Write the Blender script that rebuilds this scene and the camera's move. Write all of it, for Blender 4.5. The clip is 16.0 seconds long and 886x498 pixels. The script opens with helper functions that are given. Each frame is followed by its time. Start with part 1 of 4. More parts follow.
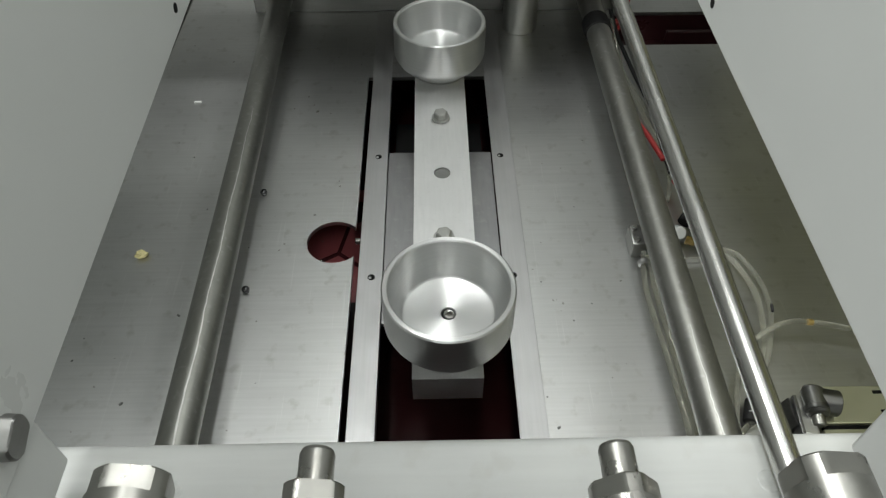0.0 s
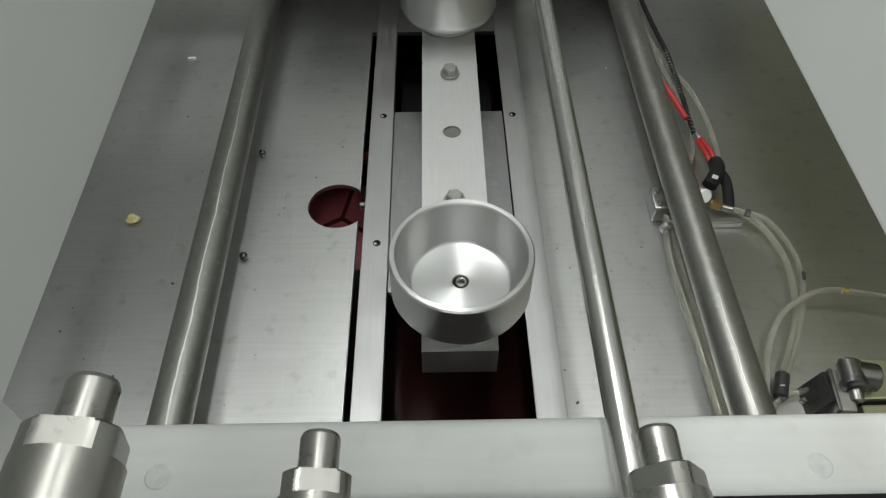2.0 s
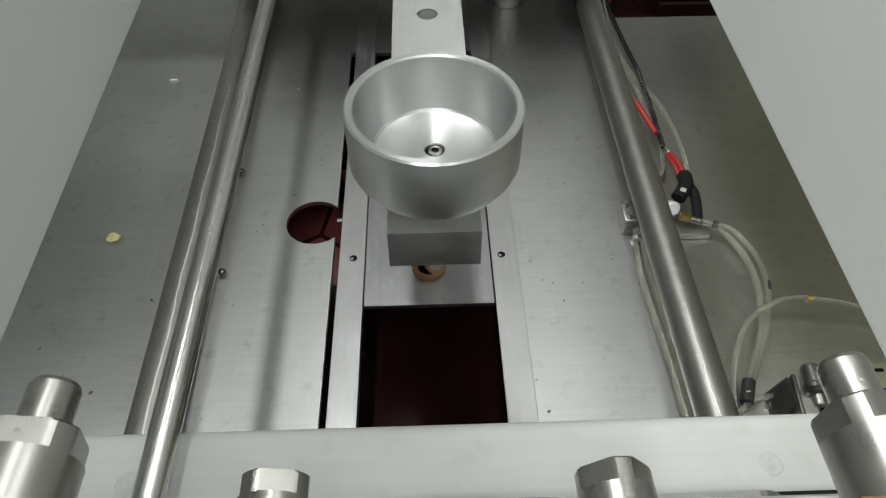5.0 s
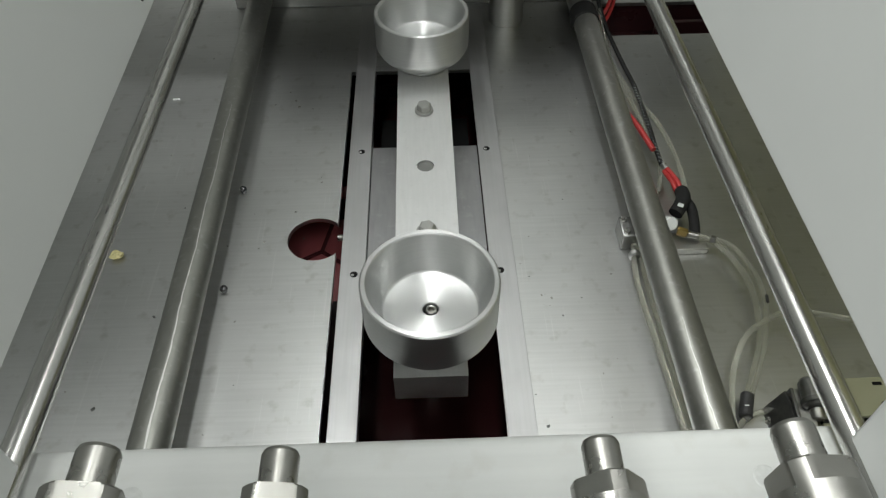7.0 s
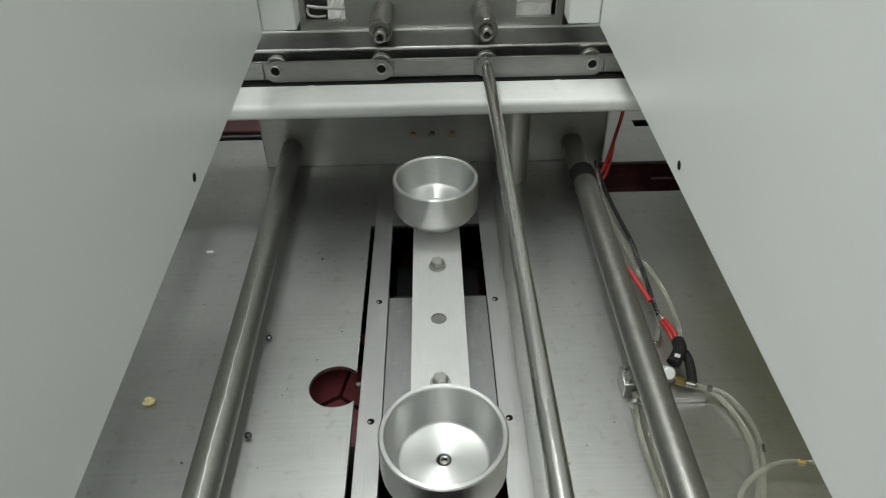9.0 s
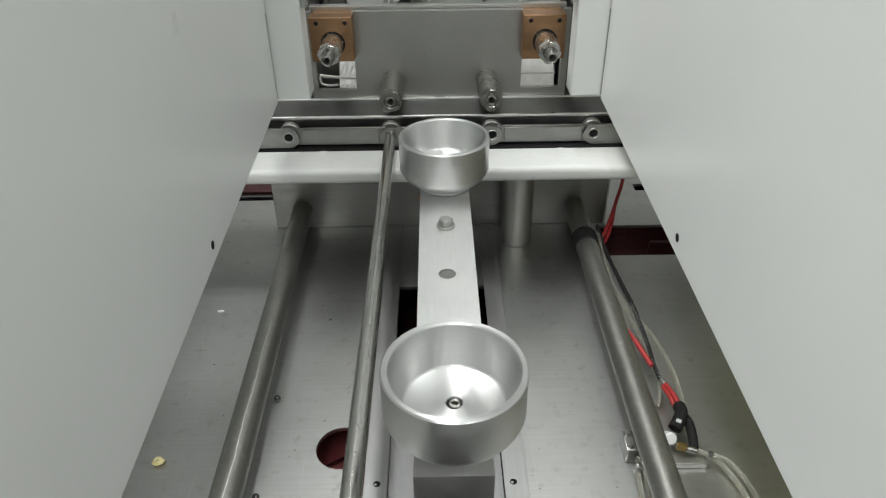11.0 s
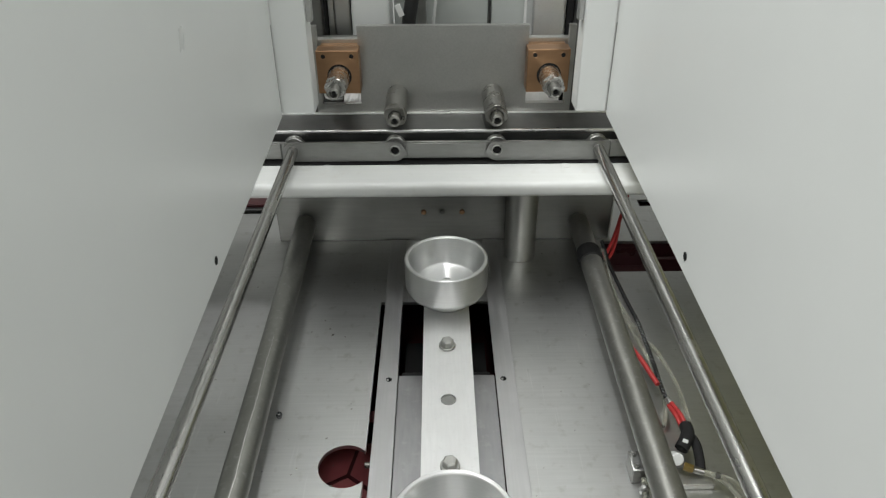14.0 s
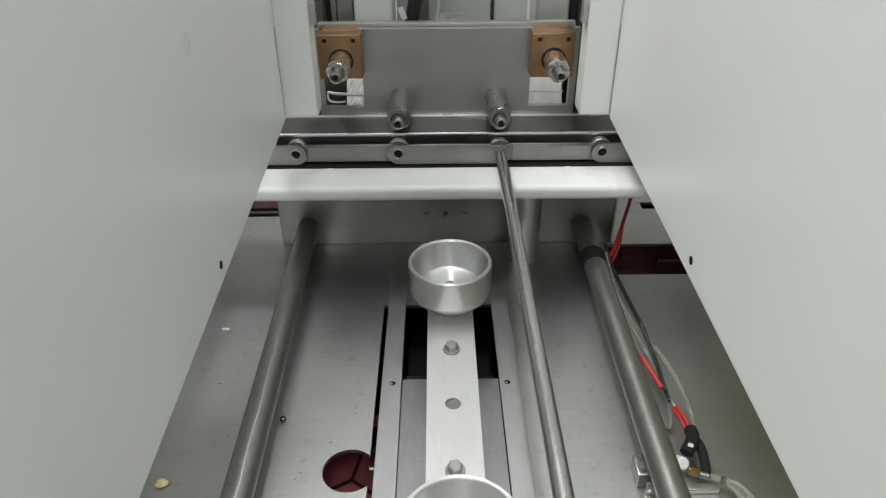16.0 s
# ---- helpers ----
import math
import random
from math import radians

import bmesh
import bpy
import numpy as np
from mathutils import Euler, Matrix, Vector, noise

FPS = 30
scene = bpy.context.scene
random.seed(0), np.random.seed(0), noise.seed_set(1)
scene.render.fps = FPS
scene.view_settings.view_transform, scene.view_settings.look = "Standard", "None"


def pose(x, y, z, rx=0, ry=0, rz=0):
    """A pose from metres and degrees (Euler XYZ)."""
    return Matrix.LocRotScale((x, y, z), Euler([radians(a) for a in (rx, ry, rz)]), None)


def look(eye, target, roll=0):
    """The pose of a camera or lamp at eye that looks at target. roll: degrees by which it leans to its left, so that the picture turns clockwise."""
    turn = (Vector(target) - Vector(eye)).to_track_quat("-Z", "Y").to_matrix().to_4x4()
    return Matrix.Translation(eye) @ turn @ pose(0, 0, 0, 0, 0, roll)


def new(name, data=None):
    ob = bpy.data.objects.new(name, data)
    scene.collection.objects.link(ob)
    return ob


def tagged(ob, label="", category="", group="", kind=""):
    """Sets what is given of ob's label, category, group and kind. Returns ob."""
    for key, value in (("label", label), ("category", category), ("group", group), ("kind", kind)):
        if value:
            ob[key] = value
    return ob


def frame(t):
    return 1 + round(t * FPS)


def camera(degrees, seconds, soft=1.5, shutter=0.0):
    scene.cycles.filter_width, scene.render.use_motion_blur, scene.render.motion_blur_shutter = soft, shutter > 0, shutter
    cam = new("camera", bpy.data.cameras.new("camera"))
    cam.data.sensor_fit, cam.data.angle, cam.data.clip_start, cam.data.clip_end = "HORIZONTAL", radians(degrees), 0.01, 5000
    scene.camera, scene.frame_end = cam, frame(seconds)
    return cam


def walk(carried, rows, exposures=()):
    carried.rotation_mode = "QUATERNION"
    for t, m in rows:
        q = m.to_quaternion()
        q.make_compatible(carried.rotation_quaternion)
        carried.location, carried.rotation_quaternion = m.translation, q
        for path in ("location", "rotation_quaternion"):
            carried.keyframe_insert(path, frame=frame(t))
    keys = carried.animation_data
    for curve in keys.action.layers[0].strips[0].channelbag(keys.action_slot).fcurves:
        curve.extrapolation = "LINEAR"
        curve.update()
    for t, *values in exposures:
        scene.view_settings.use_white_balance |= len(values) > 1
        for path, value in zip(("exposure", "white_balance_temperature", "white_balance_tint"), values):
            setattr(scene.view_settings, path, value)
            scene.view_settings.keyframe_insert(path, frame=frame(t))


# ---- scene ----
cam = camera(64.0, 16.0, 1.3)
PATH = [
    (0, (-0.007, -0.038, 0.425), (0.021, 1.292, -1.068), 0.1),
    (0.2, (-0.009, -0.043, 0.418), (0.014, 1.272, -1.086), 0.3),
    (0.4, (-0.014, -0.043, 0.420), (0.066, 1.277, -1.081), 1.3),
    (0.5, (-0.015, -0.042, 0.422), (0.067, 1.286, -1.071), 1.4),
    (1, (-0.008, -0.031, 0.417), (0.02, 1.311, -1.066), 0.7),
    (1.5, (-0.009, -0.025, 0.406), (-0.019, 1.262, -1.125), -1.6),
    (2, (-0.012, -0.019, 0.399), (0.008, 1.244, -1.152), -0.1),
    (2.5, (-0.01, -0.016, 0.398), (0.019, 1.229, -1.166), -0.3),
    (3, (-0.007, -0.021, 0.402), (0.053, 1.245, -1.144), 0.2),
    (3.5, (-0.005, -0.029, 0.402), (0.063, 1.261, -1.125), 0.6),
    (4, (0.001, -0.028, 0.403), (0.044, 1.27, -1.118), -0.0),
    (6.5, (0.001, -0.031, 0.407), (0.04, 1.295, -1.09), -0.3),
    (7, (0.003, -0.032, 0.408), (0.038, 1.306, -1.078), -0.6),
    (7.5, (0.002, -0.034, 0.411), (0.039, 1.32, -1.061), -0.3),
    (7.7, (0.003, -0.033, 0.421), (0.032, 1.392, -0.982), -0.3),
    (8, (0.001, -0.035, 0.437), (0.028, 1.452, -0.901), -0.4),
    (8.3, (0.001, -0.038, 0.440), (0.025, 1.464, -0.881), -0.7),
    (8.5, (0.001, -0.045, 0.445), (0.019, 1.487, -0.84), -1.2),
    (9, (0.001, -0.05, 0.454), (0.018, 1.528, -0.774), -1.1),
    (11.5, (-0.006, -0.059, 0.478), (0.011, 1.615, -0.616), -0.5),
    (12, (-0.009, -0.058, 0.479), (0.019, 1.623, -0.604), -0.1),
    (12.5, (-0.006, -0.057, 0.478), (0.009, 1.624, -0.605), -0.2),
    (13, (-0.006, -0.055, 0.478), (0.011, 1.623, -0.609), -0.1),
    (13.5, (-0.006, -0.054, 0.476), (0.01, 1.624, -0.612), -0.1),
    (14, (-0.006, -0.052, 0.476), (0.006, 1.627, -0.609), -0.3),
    (14.5, (-0.005, -0.05, 0.476), (0.0, 1.629, -0.611), -0.5),
    (15, (-0.008, -0.05, 0.476), (0.004, 1.629, -0.611), -0.2),
    (15.5, (-0.009, -0.051, 0.475), (0.004, 1.631, -0.607), -0.2),
    (16, (-0.01, -0.05, 0.477), (0.003, 1.632, -0.605), -0.3),
]
walk(cam, [(t, look(eye, target, roll)) for t, eye, target, roll in PATH],
     [(0, -0.32, 6500, 8), (1, -0.30, 6500, 8), (2, -0.36, 6500, 8), (4, -0.32, 6500, 8), (6.5, -0.25, 6500, 8),
      (7.5, -0.24, 6500, 8), (8.5, -0.20, 6500, 7), (9.2, -0.17, 6500, 7), (11.5, 0.05, 6500, 10.5), (16, 0.05, 6500, 10.5)])

CX, MID, PITCH = 0.003, 0.359, 0.1125      # chain centre line, middle between the guide bars, socket pitch
MID_C, MID_B, MID_L = 0.3693, 0.3735, 0.3664   # middle between the clamps, the beams, the chains
ROD_Z, BAR_Z = 0.1430, 0.130               # rod axis, top of the white guide bars

# ---- world and lamps: a hall with ceiling tubes and added side lamps ----
world = bpy.data.worlds.new("hall_air")
scene.world = world
world.use_nodes = True
world.node_tree.nodes["Background"].inputs[0].default_value = (0.75, 0.8, 0.78, 1)
world.node_tree.nodes["Background"].inputs[1].default_value = 0.05


def ceiling_lamp(x, y, power, width):
    d = bpy.data.lights.new("tube_and_fill_light", "AREA")
    d.shape, d.size, d.size_y, d.energy, d.color = "RECTANGLE", width, 1.50, power, (0.985, 1.0, 0.985)
    ob = new("tube_and_fill_light", d)
    ob.matrix_world = pose(x, y, 2.66)


# Narrow centre pair: overhead tubes; wide side lamps are added fill for the panels.
for lx, ly, lp, lw in ((-0.9, 0.75, 66, 0.50), (0.9, 0.75, 23, 0.50), (-0.12, 0.95, 21, 0.16), (-0.9, -1.4, 56, 0.50), (0.9, -1.4, 20, 0.50), (-0.12, -1.4, 17, 0.16)):
    ceiling_lamp(lx, ly, lp, lw)


# ---- materials ----
def material(name, colour, rough=0.5, metal=0.0, grain=0.0, grain_scale=(1, 1, 1), spots=0.0, spot_scale=30.0, bump=0.0,
             bump_scale=200.0, rough_var=0.0, dirt=None, dirt_amount=0.0, dirt_scale=60.0, coords="Object", aniso=0.0, clear=0.0, spec=0.5):
    m = bpy.data.materials.new(name)
    m.use_nodes = True
    nt = m.node_tree
    bsdf = nt.nodes["Principled BSDF"]
    bsdf.inputs["Metallic"].default_value = metal
    bsdf.inputs["Roughness"].default_value = rough
    bsdf.inputs["Anisotropic"].default_value = aniso
    bsdf.inputs["Coat Weight"].default_value = clear
    bsdf.inputs["Specular IOR Level"].default_value = spec
    tc = nt.nodes.new("ShaderNodeTexCoord")
    mp = nt.nodes.new("ShaderNodeMapping")
    mp.inputs["Scale"].default_value = grain_scale
    nt.links.new(tc.outputs[coords], mp.inputs["Vector"])

    def noise_tex(vec, scale, detail=3.0):
        n = nt.nodes.new("ShaderNodeTexNoise")
        n.inputs["Scale"].default_value, n.inputs["Detail"].default_value = scale, detail
        nt.links.new(vec, n.inputs["Vector"])
        return n.outputs["Fac"]

    def ramp(fac, lo, hi, a, b):
        r = nt.nodes.new("ShaderNodeMapRange")
        r.inputs["From Min"].default_value, r.inputs["From Max"].default_value = lo, hi
        r.inputs["To Min"].default_value, r.inputs["To Max"].default_value = a, b
        nt.links.new(fac, r.inputs["Value"])
        return r.outputs["Result"]

    def mix(fac, a, b):
        x = nt.nodes.new("ShaderNodeMix")
        x.data_type = "RGBA"
        if isinstance(fac, float):
            x.inputs["Factor"].default_value = fac
        else:
            nt.links.new(fac, x.inputs["Factor"])
        for sock, v in ((x.inputs["A"], a), (x.inputs["B"], b)):
            if isinstance(v, tuple):
                sock.default_value = (*v, 1)
            else:
                nt.links.new(v, sock)
        return x.outputs["Result"]

    col = None
    fine = noise_tex(mp.outputs["Vector"], 1.0, 4.0)
    broad = noise_tex(tc.outputs[coords], spot_scale, 4.0)
    dark = tuple(c * (1 - grain) for c in colour)
    light = tuple(min(1, c * (1 + grain)) for c in colour)
    col = mix(ramp(fine, 0.3, 0.7, 0, 1), dark, light)
    if spots:
        col = mix(ramp(broad, 0.35, 0.7, 0, spots), col, tuple(c * 0.55 for c in colour))
    if dirt:
        d = noise_tex(tc.outputs[coords], dirt_scale, 6.0)
        col = mix(ramp(d, 0.58, 0.72, 0, dirt_amount), col, dirt)
    nt.links.new(col, bsdf.inputs["Base Color"])
    if rough_var:
        add = nt.nodes.new("ShaderNodeMath")
        add.operation = "ADD"
        nt.links.new(ramp(fine, 0.3, 0.7, rough - rough_var, rough + rough_var), add.inputs[0])
        nt.links.new(ramp(broad, 0.3, 0.7, -rough_var, rough_var), add.inputs[1])
        nt.links.new(add.outputs[0], bsdf.inputs["Roughness"])
    if bump:
        b = nt.nodes.new("ShaderNodeBump")
        b.inputs["Strength"].default_value, b.inputs["Distance"].default_value = bump, 0.0006
        nt.links.new(noise_tex(mp.outputs["Vector"], bump_scale / 100.0, 3.0), b.inputs["Height"])
        nt.links.new(b.outputs["Normal"], bsdf.inputs["Normal"])
    return m


M_STEEL = material("brushed_stainless_plate", (0.55, 0.555, 0.545), 0.365, 1.0, 0.050, (14, 420, 14), 0.26, 13, 0.02, 100, 0.026, (0.37, 0.365, 0.34), 0.50, 85)


def scratched(m, scale, turn, amount, lift):
    """Sparse long scratches over a material's colour and gloss."""
    nt = m.node_tree
    bsdf = nt.nodes["Principled BSDF"]
    old = bsdf.inputs["Base Color"].links[0].from_socket
    tc = nt.nodes.new("ShaderNodeTexCoord")
    marks = None
    for k, (angle, f) in enumerate(((turn, 1.0), (turn + 0.5, 0.8), (turn - 0.35, 1.2))):
        mp = nt.nodes.new("ShaderNodeMapping")
        mp.inputs["Rotation"].default_value = (0, 0, angle)
        mp.inputs["Location"].default_value = (3.1 * k, 1.7 * k, 0)
        mp.inputs["Scale"].default_value = (scale * f, scale * f * 0.035, scale * f)
        nt.links.new(tc.outputs["Object"], mp.inputs["Vector"])
        n = nt.nodes.new("ShaderNodeTexNoise")
        n.inputs["Scale"].default_value, n.inputs["Detail"].default_value = 1.0, 1.0
        nt.links.new(mp.outputs["Vector"], n.inputs["Vector"])
        r = nt.nodes.new("ShaderNodeMapRange")
        r.inputs["From Min"].default_value, r.inputs["From Max"].default_value = 0.70, 0.76
        r.inputs["To Max"].default_value = amount
        nt.links.new(n.outputs["Fac"], r.inputs["Value"])
        if marks is None:
            marks = r.outputs["Result"]
        else:
            top = nt.nodes.new("ShaderNodeMath")
            top.operation = "MAXIMUM"
            nt.links.new(marks, top.inputs[0])
            nt.links.new(r.outputs["Result"], top.inputs[1])
            marks = top.outputs[0]
    x = nt.nodes.new("ShaderNodeMix")
    x.data_type = "RGBA"
    x.inputs["B"].default_value = (*lift, 1)
    nt.links.new(marks, x.inputs["Factor"])
    nt.links.new(old, x.inputs["A"])
    nt.links.new(x.outputs["Result"], bsdf.inputs["Base Color"])


scratched(M_STEEL, 420, 0.25, 0.13, (0.80, 0.80, 0.78))
M_STEEL_DULL = material("dull_stainless", (0.47, 0.47, 0.45), 0.42, 1.0, 0.06, (500, 20, 500), 0.28, 14, 0.08, 100, 0.06)
M_STEEL_DARK = material("grimy_dark_steel", (0.17, 0.17, 0.165), 0.42, 1.0, 0.10, (40, 400, 400), 0.3, 20, 0.10, 100, 0.08)
M_LINK = material("grey_cast_steel", (0.30, 0.30, 0.29), 0.45, 1.0, 0.08, (60, 300, 300), 0.2, 25, 0.10, 100, 0.06)
# Darker copy of the dull stainless, with the bulkhead's shade put into the colour.
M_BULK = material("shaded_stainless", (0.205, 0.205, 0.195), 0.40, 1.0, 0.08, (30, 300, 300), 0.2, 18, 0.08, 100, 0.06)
# Olive only for the tint it reflects into the right-hand bed.
M_COVER = material("olive_bounce_paint", (0.45, 0.44, 0.25), 0.5, 0.0, 0.04, (15, 15, 15), 0.1, 8)
M_TUBE = material("galvanised_pipe", (0.265, 0.265, 0.245), 0.38, 0.90, 0.06, (220, 90, 220), 0.10, 60, 0.10, 100, 0.02, (0.50, 0.50, 0.48), 0.25, 190)
M_STREAK = material("scuffed_highlight_metal", (0.58, 0.58, 0.56), 0.45, 0.50, 0.10, (300, 60, 300), 0.2, 90)
M_ROD = material("polished_rod", (0.52, 0.515, 0.495), 0.24, 1.0, 0.03, (300, 8, 300), 0.08, 20, 0.03, 100, 0.04)
M_ALU = material("turned_aluminium", (0.80, 0.80, 0.79), 0.30, 1.0, 0.03, (20, 20, 900), 0.05, 25, 0.05, 100, 0.04)
M_TURNED = material("turned_aluminium_cup", (0.67, 0.675, 0.67), 0.33, 1.0, 0.03, (20, 20, 700), 0.05, 40, 0.0, 100, 0.02, None, 0.0, 60.0, "Object", 0.68)
M_TURNED.node_tree.nodes["Principled BSDF"].inputs["Anisotropic Rotation"].default_value = 0.25
tan = M_TURNED.node_tree.nodes.new("ShaderNodeTangent")
tan.direction_type, tan.axis = "RADIAL", "Z"
M_TURNED.node_tree.links.new(tan.outputs["Tangent"], M_TURNED.node_tree.nodes["Principled BSDF"].inputs["Tangent"])
M_ALU_BAR = material("milled_aluminium", (0.78, 0.78, 0.775), 0.47, 1.0, 0.03, (400, 40, 400), 0.08, 40, 0.06, 100, 0.05, (0.5, 0.5, 0.5), 0.12, 260)
M_RAIL = material("ground_aluminium_strip", (0.50, 0.50, 0.50), 0.42, 1.0, 0.05, (500, 15, 500), 0.12, 30, 0.08, 100, 0.06)
M_GUIDE = material("scuffed_grey_aluminium", (0.38, 0.38, 0.385), 0.40, 1.0, 0.06, (300, 40, 300), 0.25, 22, 0.06, 100, 0.05, (0.55, 0.55, 0.55), 0.25, 120)
# Lighter copy of the machined stainless; the far pins' highlight is in its colour.
M_PIN = material("lit_machined_stainless", (0.60, 0.595, 0.575), 0.26, 1.0, 0.06, (150, 150, 150), 0.12, 40, 0.04, 100, 0.05)
M_STUD = material("machined_stainless", (0.31, 0.305, 0.285), 0.31, 1.0, 0.06, (150, 150, 150), 0.10, 40, 0.04, 100, 0.05)
M_BOLT = material("zinc_bolt", (0.55, 0.55, 0.54), 0.35, 1.0, 0.08, (200, 200, 200), 0.2, 80, 0.1, 100, 0.08)
M_WHITE = material("white_enamel_panel", (0.625, 0.64, 0.625), 0.34, 0.0, 0.008, (30, 30, 30), 0.02, 5, 0.02, 100, 0.04)
M_CAP = material("grey_plastic_cap", (0.50, 0.51, 0.50), 0.40, 0.0, 0.03, (60, 60, 60))
M_TRAY = material("red_painted_tray", (0.036, 0.010, 0.012), 0.35, 0.0, 0.10, (20, 20, 20), 0.25, 14, 0.1, 100, 0.08)
M_UHMW = material("white_plastic_bar", (0.57, 0.58, 0.565), 0.42, 0.0, 0.03, (14, 260, 260), 0.06, 25, 0.08, 100, 0.05, (0.45, 0.44, 0.4), 0.25, 80)
M_DIMPLE = material("dimple_shade_plastic", (0.545, 0.555, 0.54), 0.45, 0.0, 0.06, (300, 300, 300), 0.35, 260)
M_BALL = material("dark_oily_screw", (0.13, 0.13, 0.135), 0.18, 1.0, 0.1, (200, 200, 200))
M_COPPER = material("bronze_block", (0.36, 0.215, 0.120), 0.40, 1.0, 0.06, (60, 300, 300), 0.15, 40, 0.05, 100, 0.06)
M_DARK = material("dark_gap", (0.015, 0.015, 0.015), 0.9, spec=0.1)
M_PAN = material("dark_red_pan", (0.048, 0.013, 0.015), 0.15, 0.0, 0.15, (20, 20, 20), 0.2, 12, 0.1, 100, 0.08)
M_RED = material("red_rubber", (0.30, 0.020, 0.02), 0.5, 0.0, 0.05, (80, 80, 80))
M_BLACK = material("black_rubber", (0.02, 0.02, 0.02), 0.5, 0.0, 0.1, (100, 100, 100))
M_TAPE = material("black_cloth_tape", (0.010, 0.010, 0.010), 0.8, 0.0, 0.2, (400, 400, 400), spec=0.2)
M_TUBING = material("milky_air_hose", (0.78, 0.78, 0.70), 0.18, 0.0, 0.05, (60, 60, 60), 0.1, 60)
M_TUBING.node_tree.nodes["Principled BSDF"].inputs["Transmission Weight"].default_value = 0.90
M_TUBING.node_tree.nodes["Principled BSDF"].inputs["IOR"].default_value = 1.30
M_WRAP = material("white_plastic_film", (0.82, 0.82, 0.80), 0.22, 0.0, 0.05, (80, 80, 80), 0.15, 60)
M_BRASS = material("brass_fitting", (0.68, 0.50, 0.20), 0.28, 1.0, 0.05, (100, 100, 100))
M_CRUMB = material("dry_yellow_crumb", (0.496, 0.446, 0.223), 0.8, 0.0, 0.2, (500, 500, 500), 0.2, 300, 0.5, 300)
M_GREY = material("grey_machine_paint", (0.40, 0.42, 0.40), 0.45, 0.0, 0.03, (20, 20, 20), 0.1, 15)
M_ROOM = material("hall_plaster", (0.76, 0.765, 0.75), 0.8, 0.0, 0.03, (6, 6, 6), 0.1, 3)
M_CONCRETE = material("concrete_floor", (0.30, 0.30, 0.29), 0.7, 0.0, 0.1, (8, 8, 8), 0.2, 4)


# ---- mesh helpers ----
def part(name, bm, mat, parent=None, label="", smooth=True):
    bmesh.ops.recalc_face_normals(bm, faces=bm.faces)
    me = bpy.data.meshes.new(name)
    bm.to_mesh(me)
    bm.free()
    me.materials.append(mat)
    if smooth:
        me.shade_smooth()
        me.set_sharp_from_angle(angle=radians(20))
    ob = new(name, me)
    if parent is not None:
        ob.parent = parent
    if label:
        tagged(ob, label)
    return ob


def thing(name, label, category, group="", at=(0, 0, 0)):
    ob = new(name)
    ob.empty_display_size = 0.02
    ob.location = at
    return tagged(ob, label, category, group)


def structure(name, bm, mat, label, category, smooth=True):
    return tagged(part(name, bm, mat, None, "", smooth), label, category, "", "structure")


def box(x0, x1, y0, y1, z0, z1, bevel=0.0, bm=None, seg=2):
    own = bmesh.new()
    bmesh.ops.create_cube(own, size=1, matrix=Matrix.Translation(((x0 + x1) / 2, (y0 + y1) / 2, (z0 + z1) / 2)) @ Matrix.Diagonal((x1 - x0, y1 - y0, z1 - z0, 1)))
    if bevel:
        bmesh.ops.bevel(own, geom=own.edges[:], offset=bevel, segments=seg, profile=0.5, affect="EDGES")
    return join(bm, own)


def join(bm, own):
    if bm is None:
        return own
    me = bpy.data.meshes.new("scratch")
    own.to_mesh(me)
    own.free()
    bm.from_mesh(me)
    bpy.data.meshes.remove(me)
    return bm


def lathe(profile, m=None, seg=48, bm=None):
    """Turns (radius, height) pairs round z, then moves it by m."""
    own = bmesh.new()
    rings = []
    for r, h in profile:
        if r < 1e-6:
            rings.append([own.verts.new((0, 0, h))])
        else:
            rings.append([own.verts.new((r * math.cos(2 * math.pi * i / seg), r * math.sin(2 * math.pi * i / seg), h)) for i in range(seg)])
    for a, b in zip(rings, rings[1:]):
        for i in range(seg):
            j = (i + 1) % seg
            if len(a) == 1 and len(b) > 1:
                own.faces.new((a[0], b[i], b[j]))
            elif len(b) == 1 and len(a) > 1:
                own.faces.new((a[i], b[0], a[j]))
            elif len(a) > 1:
                own.faces.new((a[i], b[i], b[j], a[j]))
    if m is not None:
        own.transform(m)
    return join(bm, own)


def rod_between(p, q, r, seg=32, chamfer=0.0006, bm=None):
    p, q = Vector(p), Vector(q)
    n = (q - p).length
    m = Matrix.Translation(p) @ (q - p).to_track_quat("Z", "Y").to_matrix().to_4x4()
    return lathe([(0, 0), (r - chamfer, 0), (r, chamfer), (r, n - chamfer), (r - chamfer, n), (0, n)], m, seg, bm)


def loop_plate(loops, lo, hi, axis="z"):
    """A plate from closed outlines (the first outside, the rest holes), between lo and hi along the axis."""
    bm = bmesh.new()
    edges = []
    for pts in loops:
        vs = [bm.verts.new((u, v, hi)) for u, v in pts]
        edges += [bm.edges.new((vs[i], vs[(i + 1) % len(vs)])) for i in range(len(vs))]
    bmesh.ops.triangle_fill(bm, use_beauty=True, edges=edges)
    out = bmesh.ops.extrude_face_region(bm, geom=bm.faces[:])
    bmesh.ops.translate(bm, vec=(0, 0, lo - hi), verts=[v for v in out["geom"] if isinstance(v, bmesh.types.BMVert)])
    if axis == "y":
        bm.transform(Matrix(((1, 0, 0, 0), (0, 0, 1, 0), (0, 1, 0, 0), (0, 0, 0, 1))))
    return bm


def rect(x0, x1, y0, y1):
    return [(x0, y0), (x1, y0), (x1, y1), (x0, y1)]


def circle(x, y, r, n=28):
    return [(x + r * math.cos(2 * math.pi * i / n), y + r * math.sin(2 * math.pi * i / n)) for i in range(n)]


